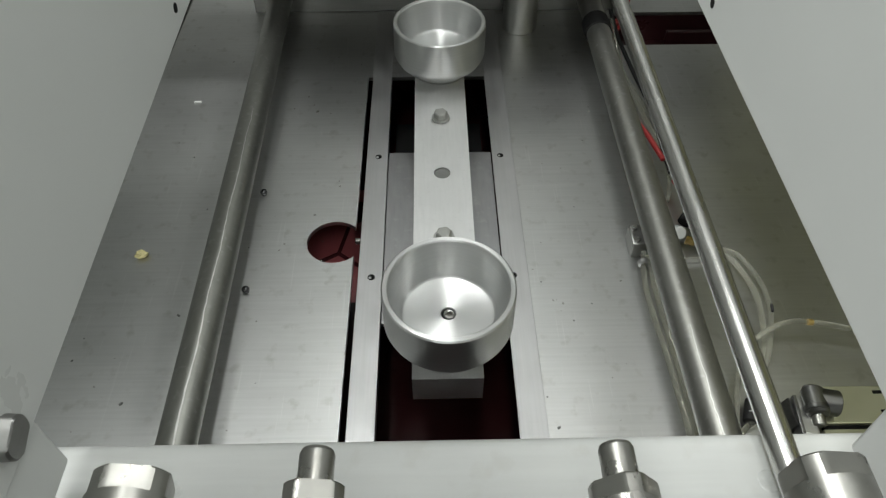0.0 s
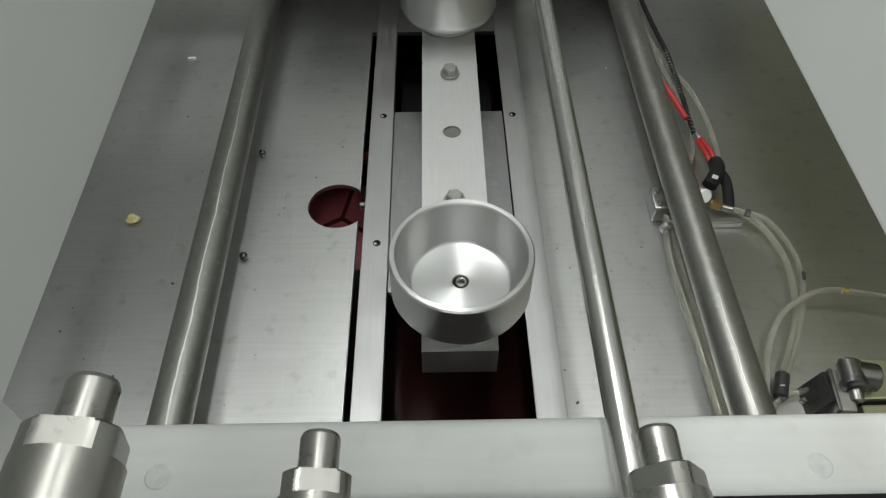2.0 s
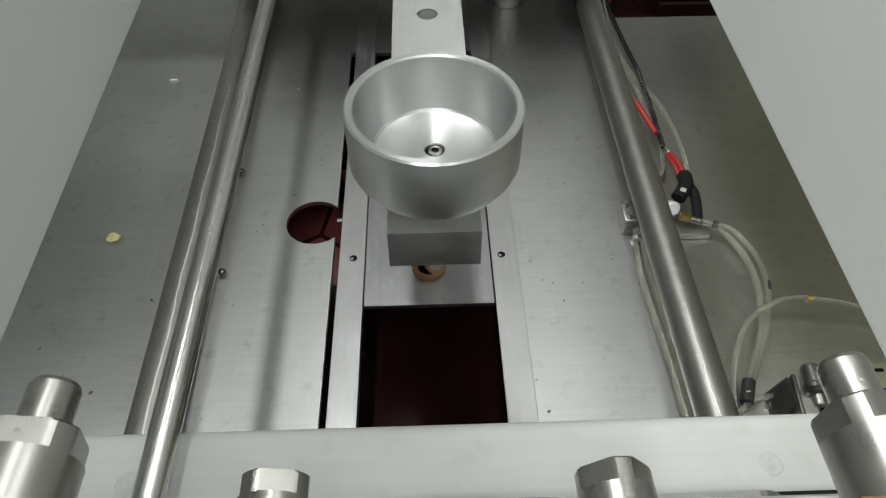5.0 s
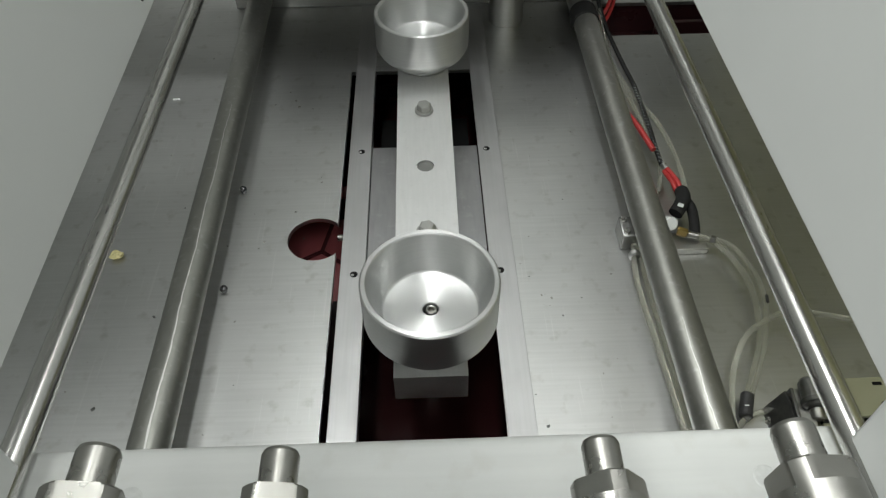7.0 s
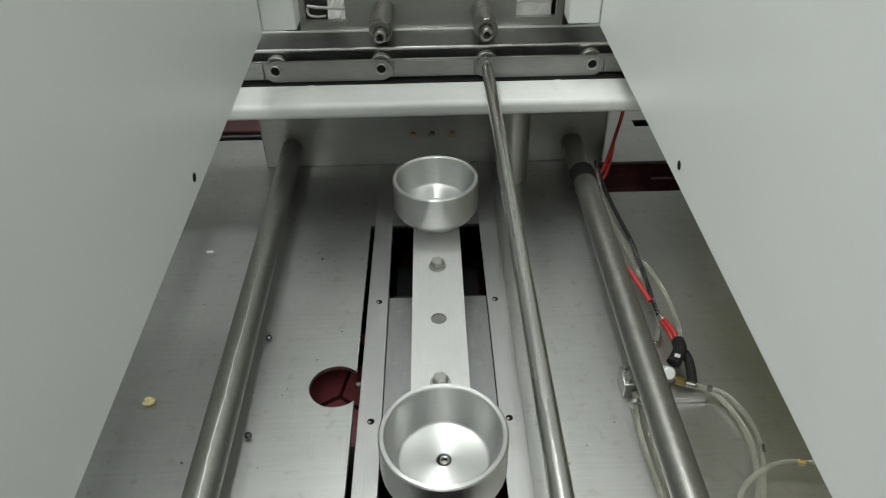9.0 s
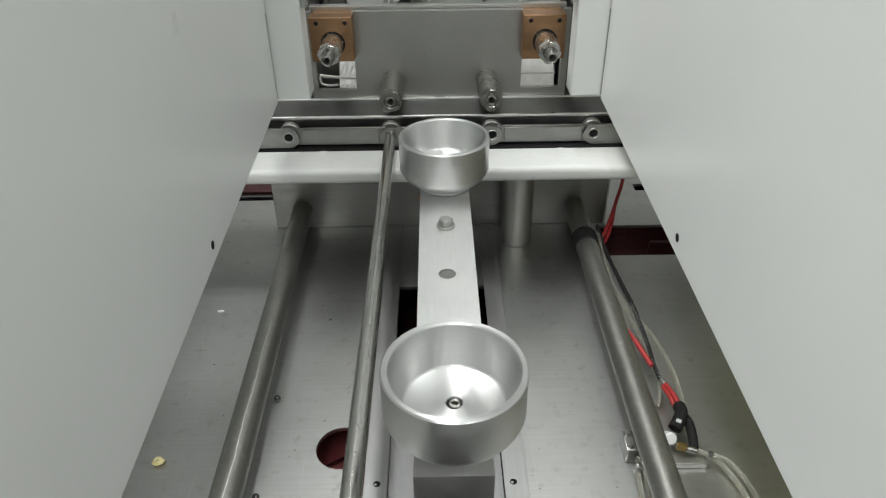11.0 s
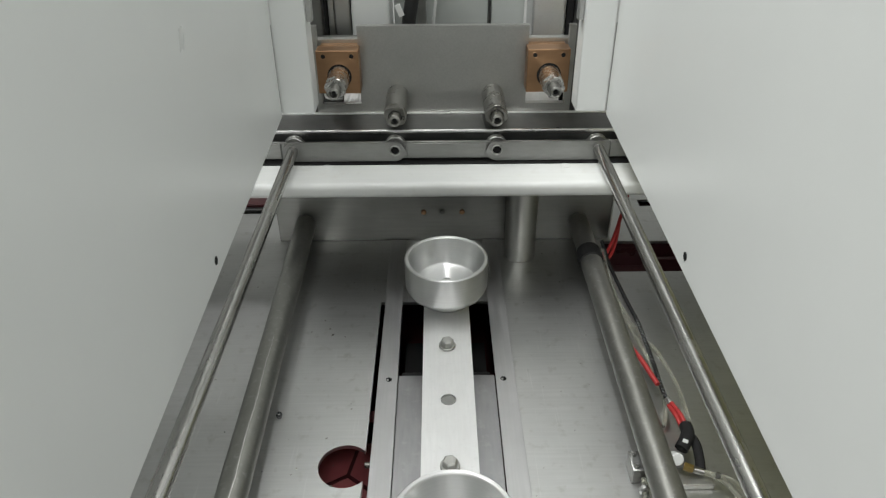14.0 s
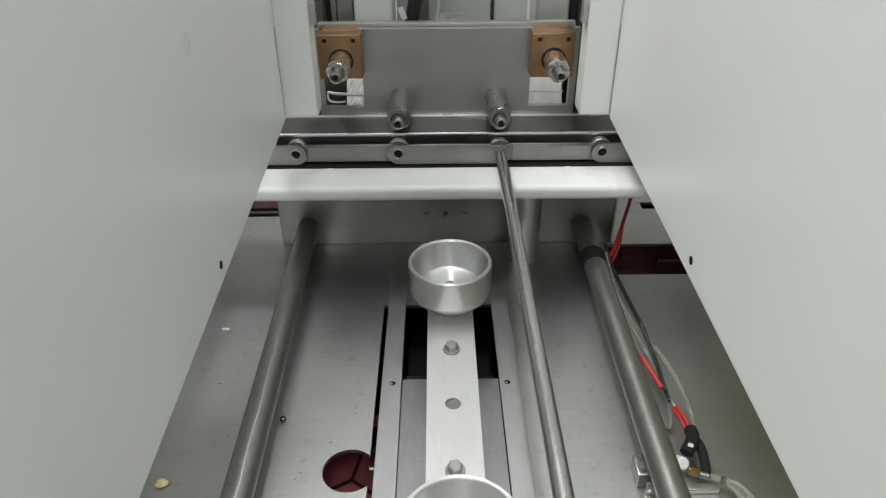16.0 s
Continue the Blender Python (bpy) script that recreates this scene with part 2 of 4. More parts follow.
def hose(points, r, bm=None, seg=20, steps=8):
    """A round hose along a smooth line through the points."""
    pts = [Vector(p) for p in points]
    line = []
    for i in range(len(pts) - 1):
        a, b, c, d = pts[max(i - 1, 0)], pts[i], pts[i + 1], pts[min(i + 2, len(pts) - 1)]
        for k in range(steps):
            t = k / steps
            line.append(0.5 * ((2 * b) + (c - a) * t + (2 * a - 5 * b + 4 * c - d) * t * t + (3 * b - a - 3 * c + d) * t ** 3))
    line.append(pts[-1])
    own = bmesh.new()
    rings = []
    for i, p in enumerate(line):
        d = (line[min(i + 1, len(line) - 1)] - line[max(i - 1, 0)]).normalized()
        u = d.cross(Vector((0, 0, 1)))
        u = u.normalized() if u.length > 1e-4 else Vector((1, 0, 0))
        v = u.cross(d)
        rings.append([own.verts.new(p + r * (math.cos(2 * math.pi * k / seg) * u + math.sin(2 * math.pi * k / seg) * v)) for k in range(seg)])
    for a, b in zip(rings, rings[1:]):
        for k in range(seg):
            own.faces.new((a[k], a[(k + 1) % seg], b[(k + 1) % seg], b[k]))
    own.faces.new(rings[0])
    own.faces.new(rings[-1])
    return join(bm, own)


def flip(y, near, mid=MID):
    """The near end of the machine mirrors the far end."""
    return 2 * mid - y if near else y


def ybox(x0, x1, y0, y1, z0, z1, near, bevel=0.0, bm=None, mid=MID):
    a, b = sorted((flip(y0, near, mid), flip(y1, near, mid)))
    return box(x0, x1, a, b, z0, z1, bevel, bm)


# ---- the hall ----
structure("hall_floor", box(-4, 4, -3.5, 5, -0.98, -0.90), M_CONCRETE, "grey concrete hall floor below the machine", "floor")
structure("ceiling", box(-4, 4, -3.5, 5, 2.72, 2.80), M_ROOM, "pale plaster hall ceiling above the machine", "ceiling")
structure("wall_north", box(-4, 4, 5, 5.1, -0.9, 2.72), M_ROOM, "pale plain hall wall", "wall")
structure("wall_south", box(-4, 4, -3.6, -3.5, -0.9, 2.72), M_ROOM, "pale plain hall wall", "wall")
structure("wall_west", box(-4.1, -4, -3.5, 5, -0.9, 2.72), M_ROOM, "pale plain hall wall", "wall")
structure("wall_east", box(4, 4.1, -3.5, 5, -0.9, 2.72), M_ROOM, "pale plain hall wall", "wall")

# ---- bed plate with its slot, sight hole and far openings ----
a0 = math.acos(0.0161 / 0.0225)
arc = [(-0.0865 + 0.0225 * math.cos(a0 + (2 * math.pi - 2 * a0) * i / 28), 0.350 + 0.0225 * math.sin(a0 + (2 * math.pi - 2 * a0) * i / 28)) for i in range(29)]
slot = [(0.0645, 0.03), (0.0645, 0.577), (-0.0704, 0.577)] + arc + [(-0.0704, 0.03)]
structure("floor_plate", loop_plate([rect(-0.46, 0.46, -0.02, 0.90), slot, rect(0.200, 0.40, 0.632, 0.699), rect(-0.44, -0.215, 0.776, 0.786), rect(0.268, 0.40, 0.788, 0.806)], -0.004, 0.0),
          M_STEEL, "brushed stainless steel bed plate with a long slot", "floor", False)
pan = structure("drip_pan", box(-0.46, 0.46, -0.02, 0.90, -0.13, -0.12), M_PAN, "dark red painted pan under the bed plate", "pan")
for b in ((-0.46, -0.45, -0.02, 0.90), (0.45, 0.46, -0.02, 0.90), (-0.45, 0.45, -0.02, -0.01), (-0.45, 0.45, 0.89, 0.90)):
    part("pan_side", box(b[0], b[1], b[2], b[3], -0.1198, -0.005), M_PAN, pan)
M_FILM = material("red_film", (0.28, 0.070, 0.075), 0.4, 0.0, 0.12, (25, 25, 25), 0.3, 30, 0.1, 100, 0.08)
film_bm = box(-0.150, -0.056, 0.315, 0.415, -0.047, -0.045)
box(-0.090, -0.056, 0.428, 0.442, -0.032, -0.030, 0, film_bm)
structure("red_sheet", film_bm, M_FILM, "dark red film stretched below the bed plate", "film")
# The light caught by the sawn edge is put into a paler strip.
for y0, y1 in ((0.030, 0.334), (0.368, 0.576)):
    structure("lit_cut_edge", box(-0.0708, -0.0702, y0, y1, -0.0042, 0.0004, 0.0002), M_ALU, "sawn edge of the bed plate, brightened as if catching light", "edge")
tray = structure("red_tray", box(0.196, 0.404, 0.626, 0.705, -0.040, -0.038), M_TRAY, "dark red painted tray under the far opening", "tray")
for b in ((0.196, 0.200, 0.626, 0.705), (0.400, 0.404, 0.626, 0.705), (0.2002, 0.3998, 0.701, 0.705)):
    part("tray_side", box(b[0], b[1], b[2], b[3], -0.0378, -0.005), M_TRAY, tray)
structure("tray_lip", box(0.262, 0.395, 0.676, 0.682, -0.0378, -0.012, 0.001), M_TRAY, "red lip standing in the tray", "lip")
# Continues the red film in a darker colour, for the narrow slit's shade.
structure("shaded_slit_sheet", box(-0.094, -0.056, 0.032, 0.314, -0.036, -0.034), M_TRAY, "red sheet under the slit, coloured darker for shade", "sheet")
# Added black sheet: gives the depth of the far slot its darkness.
structure("shroud", box(-0.0455, 0.0465, 0.4625, 0.590, -0.075, -0.071), M_DARK, "black sheet added to darken the far end of the slot", "shroud")
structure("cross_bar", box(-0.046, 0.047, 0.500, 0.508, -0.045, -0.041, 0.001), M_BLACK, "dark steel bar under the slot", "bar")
for a in (78, 210, 322):
    seam = box(0.0, 0.045, -0.0016, 0.0016, -0.0446, -0.0430, 0.0003)
    seam.transform(pose(-0.090, 0.376, 0, 0, 0, a))
    structure("film_seam", seam, M_PAN, "dark folded seam in the red film", "seam")

# ---- rails beside the slot ----
def rail(x0, x1, z0, label):
    t = thing("slide_rail", label, "rail", "rails beside the slot")
    part("strip", box(x0, x1, 0.03, 0.7045, z0, 0.0016, 0.0004), M_RAIL, t)
    for y in (0.311, 0.452):
        xc = -0.055 if x0 < 0 else 0.055
        # A dark disc paints the recess; the tiny off-centre head paints its glint.
        part("recess", lathe([(0, 0.0018), (0.0026, 0.0019), (0.0029, 0.0017), (0.0029, 0.001), (0, 0.001)], pose(xc, y, 0), 20), M_DARK, t, "dark countersunk recess")
        part("screw", lathe([(0, 0.0023), (0.0008, 0.0023), (0.0012, 0.0020), (0.0012, 0.001), (0, 0.001)], pose(xc - 0.0011, y - 0.0008, 0), 16), M_BOLT, t)
    return t


rail(-0.0656, -0.0465, -0.009, "ground metal strip along the slot with small screws")
rail(0.0475, 0.0668, 0.0002, "ground metal strip lapping the bed plate with small screws")

mid = thing("guide_plate", "grey aluminium plate with two bronze bushings in the slot", "plate")
part("plate", loop_plate([rect(-0.046, 0.047, 0.270, 0.462), circle(0.001, 0.303, 0.0125), circle(0.001, 0.449, 0.0125)], -0.0065, -0.003), M_GUIDE, mid, "", False)
for y in (0.303, 0.449):
    part("bushing", lathe([(0.0085, -0.02), (0.0125, -0.02), (0.0125, -0.0005), (0.0118, 0.0005), (0.0085, 0.0005), (0.0085, -0.02)], pose(0.001, y, 0), 32), M_COPPER, mid, "bronze bushing ring")

# ---- long pipes on the bed ----
def long_pipe(x, lean, label, turn, reach, seed):
    t = thing("steel_pipe", label, "pipe", "pipes along the bed")
    part("tube", rod_between((x, 0.035, 0.0265), (x + lean, 0.7045, 0.0265), 0.0122, 40), M_TUBE, t)
    # A pale ragged strip paints the tube lamp's highlight, with some scuffing, on the pipe.
    rnd = random.Random(seed)
    bm = bmesh.new()
    rows = []
    n = 90
    for i in range(n + 1):
        y = 0.036 + reach * i / n
        xc = x + lean * (y - 0.035) / 0.6695
        half = radians(rnd.uniform(2.4, 4.6) * (1 - i / n) ** 1.5 + 0.5)
        mid_a = radians(turn + 1.8 * math.sin(i * 0.37) + rnd.uniform(-1.2, 1.2))
        rows.append([bm.verts.new((xc + 0.01226 * math.sin(a), y, 0.0265 + 0.01226 * math.cos(a))) for a in (mid_a - half, mid_a, mid_a + half)])
    for a, b in zip(rows, rows[1:]):
        for k in range(2):
            bm.faces.new((a[k], a[k + 1], b[k + 1], b[k]))
    part("highlight_streak", bm, M_STREAK, t, "painted highlight streak with light scuffs along the top")
    return t


long_pipe(-0.1622, -0.0078, "dull grey steel pipe lying along the bed", 12, 0.44, 4)
p_r = long_pipe(0.1670, 0.0, "dull grey steel pipe wrapped with black tape", -16, 0.20, 9)
part("tape", lathe([(0.0121, 0), (0.0136, 0.001), (0.0142, 0.010), (0.0139, 0.022), (0.0121, 0.024)], pose(0.167, 0.612, 0.0265, -90), 32), M_TAPE, p_r, "black tape wrap")


# ---- end frames: bulkhead, guide bar, beam, back plate ----
def end_frame(near):
    end = "near" if near else "far"
    bulk = thing("bulkhead", "dull stainless steel upright plate with small screws", "plate", "bulkheads")
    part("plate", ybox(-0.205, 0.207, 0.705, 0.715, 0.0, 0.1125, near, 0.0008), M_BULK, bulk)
    part("flange", ybox(0.2074, 0.2095, 0.7055, 0.760, 0.0, 0.1120, near, 0.0004), M_UHMW, bulk, "pale side flange")
    for x in (-0.024, -0.001, 0.023):
        bm = rod_between((x, flip(0.7052, near), 0.0415), (x, flip(0.7025, near), 0.0415), 0.0032, 16, 0.0005)
        # Outer screws take bronze to paint their reddish glint; the middle one stays dark.
        part("screw", bm, M_COPPER if abs(x) > 0.01 else M_STEEL_DARK, bulk)
    bar = thing("guide_bar", "scuffed white plastic guide bar across the machine", "bar", "white guide bars")
    a, b = sorted((flip(0.6058 if near else 0.608, near), flip(0.644 if near else 0.660, near)))
    part("bar", box(-0.36, 0.36, a, b, 0.113, BAR_Z, 0.0065, None, 6), M_UHMW, bar)
    if near:
        # No dimples are cut; slightly darker discs paint the shading inside them.
        for x in (-0.121, 0.137):
            part("dimple_shade", lathe([(0, 0.00012), (0.0026, 0.00030), (0.0046, 0.00030), (0.0058, -0.0002)], pose(x, flip(0.630, near), BAR_Z), 24), M_DIMPLE, bar, "screw recess with its grey shading painted on")
    else:
        for x in (-0.128, 0.134):
            part("plug", lathe([(0, 0.0001), (0.0030, 0.0001), (0.0048, 0.0004), (0.0058, 0.0002), (0.0060, -0.001)], pose(x, flip(0.650, near), BAR_Z), 24), M_UHMW, bar, "filled screw recess")
    beam = thing("support_beam", "dull grey steel cross beam behind the sockets", "beam", "cross beams")
    part("beam", ybox(-0.36, 0.36, 0.683, 0.736, 0.118, 0.158, near, 0.0022, None, MID_B), M_STEEL_DARK, beam)
    # Brighter metal strips stand in for the ceiling highlight on the beam's worn edges.
    part("highlight_edge", ybox(-0.36, 0.36, 0.7320, 0.7362, 0.1572, 0.1600, near, 0.0012, None, MID_B), M_ALU, beam, "worn rear edge brightened as a highlight")
    part("highlight_edge", ybox(-0.36, 0.36, 0.6824, 0.6856, 0.1550, 0.1592, near, 0.0014, None, MID_B), M_ALU, beam, "worn front edge brightened as a highlight")
    for x in (-0.134, 0.129):
        part("hole", lathe([(0, 0.1583), (0.0016, 0.1583), (0.0020, 0.1580), (0.0020, 0.157), (0, 0.157)], pose(x, flip(0.6875, near, MID_B), 0), 14), M_DARK, beam, "small dark hole")
    # Black filler painting the shade in the gap between chain and guide bar.
    part("gap_shade", ybox(-0.36, 0.36, 0.6605, 0.6825, 0.118, 0.1290, near, 0.0008, None, MID_B), M_DARK, beam)
    back = thing("back_plate", "grey steel upright plate with two slide windows", "plate", "back plates")
    part("plate", loop_plate([[(-0.146, 0.1585), (0.149, 0.1585), (0.149, 0.2590), (0.1415, 0.2590), (0.1415, 0.1690), (0.0965, 0.1690), (0.0965, 0.2590), (-0.0945, 0.2590), (-0.0945, 0.1690), (-0.1395, 0.1690), (-0.1395, 0.2590), (-0.146, 0.2590)]],
                             flip(0.744, near, 0.3695), flip(0.7365, near, 0.3695), "y"), M_STEEL_DULL, back, "", False)


end_frame(False)
end_frame(True)

post = thing("guide_column", "round steel column standing on the bed", "column")
part("column", rod_between((0.092, 0.671, 0.0), (0.092, 0.671, 0.1125), 0.0185, 48), M_STEEL_DULL, post)


# ---- white side panels and posts ----
def side_panel(p, q, side, label):
    t = thing("side_panel", label, "panel", "white side panels")
    d = Vector((q[0] - p[0], q[1] - p[1], 0)).normalized()
    n = Vector((d.y, -d.x, 0)) * side
    m = Matrix(((d.x, n.x, 0, p[0]), (d.y, n.y, 0, p[1]), (0, 0, 1, 0), (0, 0, 0, 1)))
    length = math.hypot(q[0] - p[0], q[1] - p[1])
    bm = box(-0.25, length, 0.0, 0.018, 0.185, 0.75, 0.0015)
    bm.transform(m)
    part("sheet", bm, M_WHITE, t)
    bm = lathe([(0, 0), (0.0028, 0), (0.0032, -0.0006), (0.0032, 0.0)], m @ pose(0.265, -0.0004, 0.1985, 90), 16)
    part("screw", bm, M_DARK, t, "dark screw head")
    return t


side_panel((0.1640, 0.10), (0.1735, 0.66), 1, "white enamelled machine side panel with a small screw")
side_panel((-0.1560, 0.10), (-0.1710, 0.66), -1, "white enamelled machine side panel with a small screw")


def corner_post(x0, x1, near):
    t = thing("corner_post", "white enamelled corner post with a metal fastener", "post", "corner posts")
    part("post", ybox(x0, x1, 0.6585 if near else 0.661, 0.690, 0.1515 if near else 0.188, 0.75, near, 0.0015, None, 0.376), M_WHITE, t)
    xi, s = (x1, 1) if x1 < 0 else (x0, -1)
    if near:
        head = lathe([(0, 0.0058), (0.0070, 0.0058), (0.0080, 0.0050), (0.0083, 0.0002), (0, 0.0002)], None, 40)
        for v in head.verts:
            if v.co.z > 0.003:
                v.co.x = max(-0.0052, min(0.0052, v.co.x))
        head.transform(pose(xi, 0.0790, 0.1990, 0, 90 * s) @ pose(0, 0, 0, 0, 0, 20))
        part("bolt_head", head, M_LINK, t, "round bolt head with two flats")
    else:
        part("latch", box(min(xi + s * 0.0003, xi + s * 0.006), max(xi + s * 0.0003, xi + s * 0.006), 0.665, 0.675, 0.283, 0.306, 0.001), M_BOLT, t, "small zinc latch")


corner_post(-0.171, -0.136, False)
corner_post(0.141, 0.1735, False)
corner_post(-0.172, -0.1564, True)
corner_post(0.1645, 0.1760, True)

# ---- unseen outer housing, added to shade the bed beside the panels ----
for sx, nm in ((-1, "shading_cover_1"), (1, "shading_cover_2")):
    y_end = 0.90
    hb = box(min(sx * 0.462, sx * 0.480), max(sx * 0.462, sx * 0.480), -0.04, y_end, -0.90, 0.115, 0.002)
    box(min(sx * 0.462, sx * 0.480), max(sx * 0.462, sx * 0.480), -0.04, y_end, 0.170, 0.75, 0.002, hb)
    # Part roofs, sized to set how much light reaches each bed strip.
    if sx > 0:
        box(0.192, 0.461, 0.36, y_end, 0.735, 0.750, 0.001, hb)
    else:
        box(-0.461, -0.192, 0.28, 0.700, 0.735, 0.750, 0.001, hb)
    structure(nm, hb, M_WHITE if sx < 0 else M_COVER, "unseen white cover added to shade the bed" if sx < 0 else "unseen olive grey cover added to shade and tint the bed", "cover")

# ---- lifter: a bar with two cups on two shafts ----
LIFT = 0.112
lifter = thing("cup_lifter", "aluminium lifting bar carrying two turned cups", "lifter")
bm = loop_plate([rect(-0.021, 0.023, 0.190, 0.562), circle(0.001, 0.376, 0.0065)], 0.0265, 0.050)
part("bar", bm, M_ALU_BAR, lifter, "milled aluminium bar with a round hole", False)
part("plug", lathe([(0, 0.0490), (0.0060, 0.0490), (0.0063, 0.0486), (0.0063, 0.030), (0, 0.030)], pose(0.001, 0.376, 0), 28), M_LINK, lifter, "grey plug in the hole")
for y in (0.303, 0.449):
    part("shaft", rod_between((0.001, y, -0.16), (0.001, y, 0.0264), 0.008, 32), M_ROD, lifter, "steel lifting shaft")
for y in (0.306, 0.444):
    bm = lathe([(0, 0.0575), (0.0048, 0.0575), (0.0058, 0.0568), (0.0062, 0.053), (0.0062, 0.0520)], pose(0.001, y, 0, 0, 0, 12), 6)
    lathe([(0.0, 0.0522), (0.0072, 0.0522), (0.0076, 0.0518), (0.0076, 0.0502), (0, 0.0502)], pose(0.001, y, 0), 24, bm)
    part("bolt", bm, M_STEEL_DULL, lifter, "dull zinc hexagon bolt")
for cx, y in ((0.0020, 0.2245), (0.0012, 0.519)):
    prof = [(0.0046, 0.062), (0.0046, 0.0695), (0.0050, 0.0702), (0.020, 0.0702), (0.0272, 0.0702), (0.0284, 0.0706), (0.0293, 0.0716), (0.0300, 0.0740), (0.0362, 0.0965),
            (0.0370, 0.0974), (0.0395, 0.0974), (0.0404, 0.0965), (0.0404, 0.0680), (0.0395, 0.0655), (0.0365, 0.0605), (0.0312, 0.0560), (0.0268, 0.0542), (0.0260, 0.0505), (0.0046, 0.0505), (0.0046, 0.062)]
    cup = part("cup", lathe(prof, pose(cx, y, 0), 96), M_TURNED, lifter, "turned aluminium cup with a centre bolt")
    part("centre_bolt", lathe([(0, 0.0668), (0.0016, 0.0668), (0.0019, 0.0694), (0.0030, 0.0696), (0.0035, 0.0690), (0.0035, 0.0630), (0, 0.0630)], pose(cx + 0.0003, y + 0.0004, 0), 24), M_STUD, cup, "steel socket head bolt")


# ---- rod conveyor: links with sockets at both ends, a rod in every third ----
conveyor = thing("rod_conveyor", "steel socket chain carrying polished cross rods", "conveyor")
N0, N1 = -9, 3


def lug(x, r, n, a0, a1):
    return [(x + r * math.cos(radians(a0 + (a1 - a0) * i / n)), ROD_Z - 0.0015 + r * math.sin(radians(a0 + (a1 - a0) * i / n))) for i in range(n + 1)]


def outer_link(near):
    """A plate with round ends over two sockets; its origin is half-way between them."""
    h = PITCH / 2
    loop = lug(-h, 0.0112, 14, 90, 270) + lug(h, 0.0112, 14, -90, 90)
    return loop_plate([loop, circle(-h, ROD_Z, 0.0064, 20), circle(h, ROD_Z, 0.0064, 20)], *sorted((flip(0.6640, near, MID_L), flip(0.6675, near, MID_L))), "y")


def inner_link(near):
    h = PITCH / 2
    bm = ybox(-h + 0.006, h - 0.006, 0.6690, 0.6725, 0.1312, 0.1512, near, 0.0006, None, MID_L)
    ybox(-h + 0.0135, h - 0.0135, 0.6668, 0.6688, 0.1325, 0.1500, near, 0.0005, bm, MID_L)
    return bm


def bush_mesh(near):
    """The ring at a socket and the roller behind the plates."""
    m = pose(0, flip(0.6650, near, MID_L), ROD_Z, 90 if not near else -90)
    bm = lathe([(0.0048, -0.006), (0.0062, -0.006), (0.0062, 0.0018), (0.0058, 0.0024), (0.0052, 0.0024), (0.0048, 0.0020), (0.0048, -0.006)], m, 32)
    return rod_between((0, flip(0.6730, near, MID_L), ROD_Z), (0, flip(0.6815, near, MID_L), ROD_Z), 0.0118, 28, 0.0008, bm)


def chain_row(name, make, mat, near, places, label=""):
    first = None
    for x in places:
        if first is None:
            ob = first = part(name, make(near), mat, conveyor, "", name != "outer_link")
        else:
            ob = new(name, first.data)
            ob.parent = conveyor
        ob.location.x = x
        if label:
            tagged(ob, label)


STATIONS = [CX + PITCH * (k + 0.5) for k in range(N0, N1 + 2)]
GAPS = [CX + PITCH * (k + 1) for k in range(N0, N1 + 1)]
for near in (False, True):
    chain_row("outer_link", outer_link, M_LINK, near, [x for k, x in zip(range(N0, N1 + 1), GAPS) if k % 2], "round-ended outer chain plate")
    chain_row("inner_link", inner_link, M_LINK, near, [x for k, x in zip(range(N0, N1 + 1), GAPS) if k % 2 == 0], "recessed inner chain plate")
    chain_row("bush", bush_mesh, M_STEEL_DULL, near, STATIONS, "socket ring with a roller behind")
    chain_row("socket", lambda near: rod_between((0, flip(0.6655, near, MID_L), ROD_Z), (0, flip(0.6722, near, MID_L), ROD_Z), 0.0049, 20, 0.0001), M_DARK, near, STATIONS, "dark socket hole")
rod0 = None
for k in range(N0, N1 + 1):
    if k % 3 == 0:
        x = CX + PITCH * (k + 0.5)
        if rod0 is None:
            rod0 = part("rod", rod_between((0, 2 * MID_L - 0.6635, ROD_Z), (0, 0.6635, ROD_Z), 0.0062, 40), M_ROD, conveyor, "polished steel rod")
            rod0.location.x = x
        else:
            ob = new("rod", rod0.data)
            ob.parent, ob.location.x = conveyor, x
            tagged(ob, "polished steel rod")


# ---- pin cylinders on the back plates, and the sliding clamps ----
def pin_body(x, z, a, b, r, parent, label, roll, flat, mat):
    d = -1 if b < a else 1
    n = abs(b - a)
    m = pose(x, a, z, 90 if d < 0 else -90)
    body = part("body", lathe([(0, 0), (r, 0), (r, n - 0.0115), (0, n - 0.0115)], m, 40), mat, parent, label)
    own = lathe([(0.44 * r, 0), (r, 0), (r, 0.0040), (r, 0.0041), (r, 0.0108), (r * 0.96, 0.0115), (0.60 * r, 0.0115), (0.54 * r, 0.0105), (0.46 * r, 0)], None, 64)
    for v in own.verts:
        for d2 in (Vector((0, 1)), Vector((0, -1)), Vector((1, 0)), Vector((-1, 0))):
            over = v.co.x * d2.x + v.co.y * d2.y - flat * r
            if over > 0 and v.co.z > 0.00405:
                v.co.x, v.co.y = v.co.x - over * d2.x, v.co.y - over * d2.y
    own.transform(m @ pose(0, 0, n - 0.0115, 0, 0, roll))
    part("collar", own, mat, body, "end collar with milled flats")
    return body


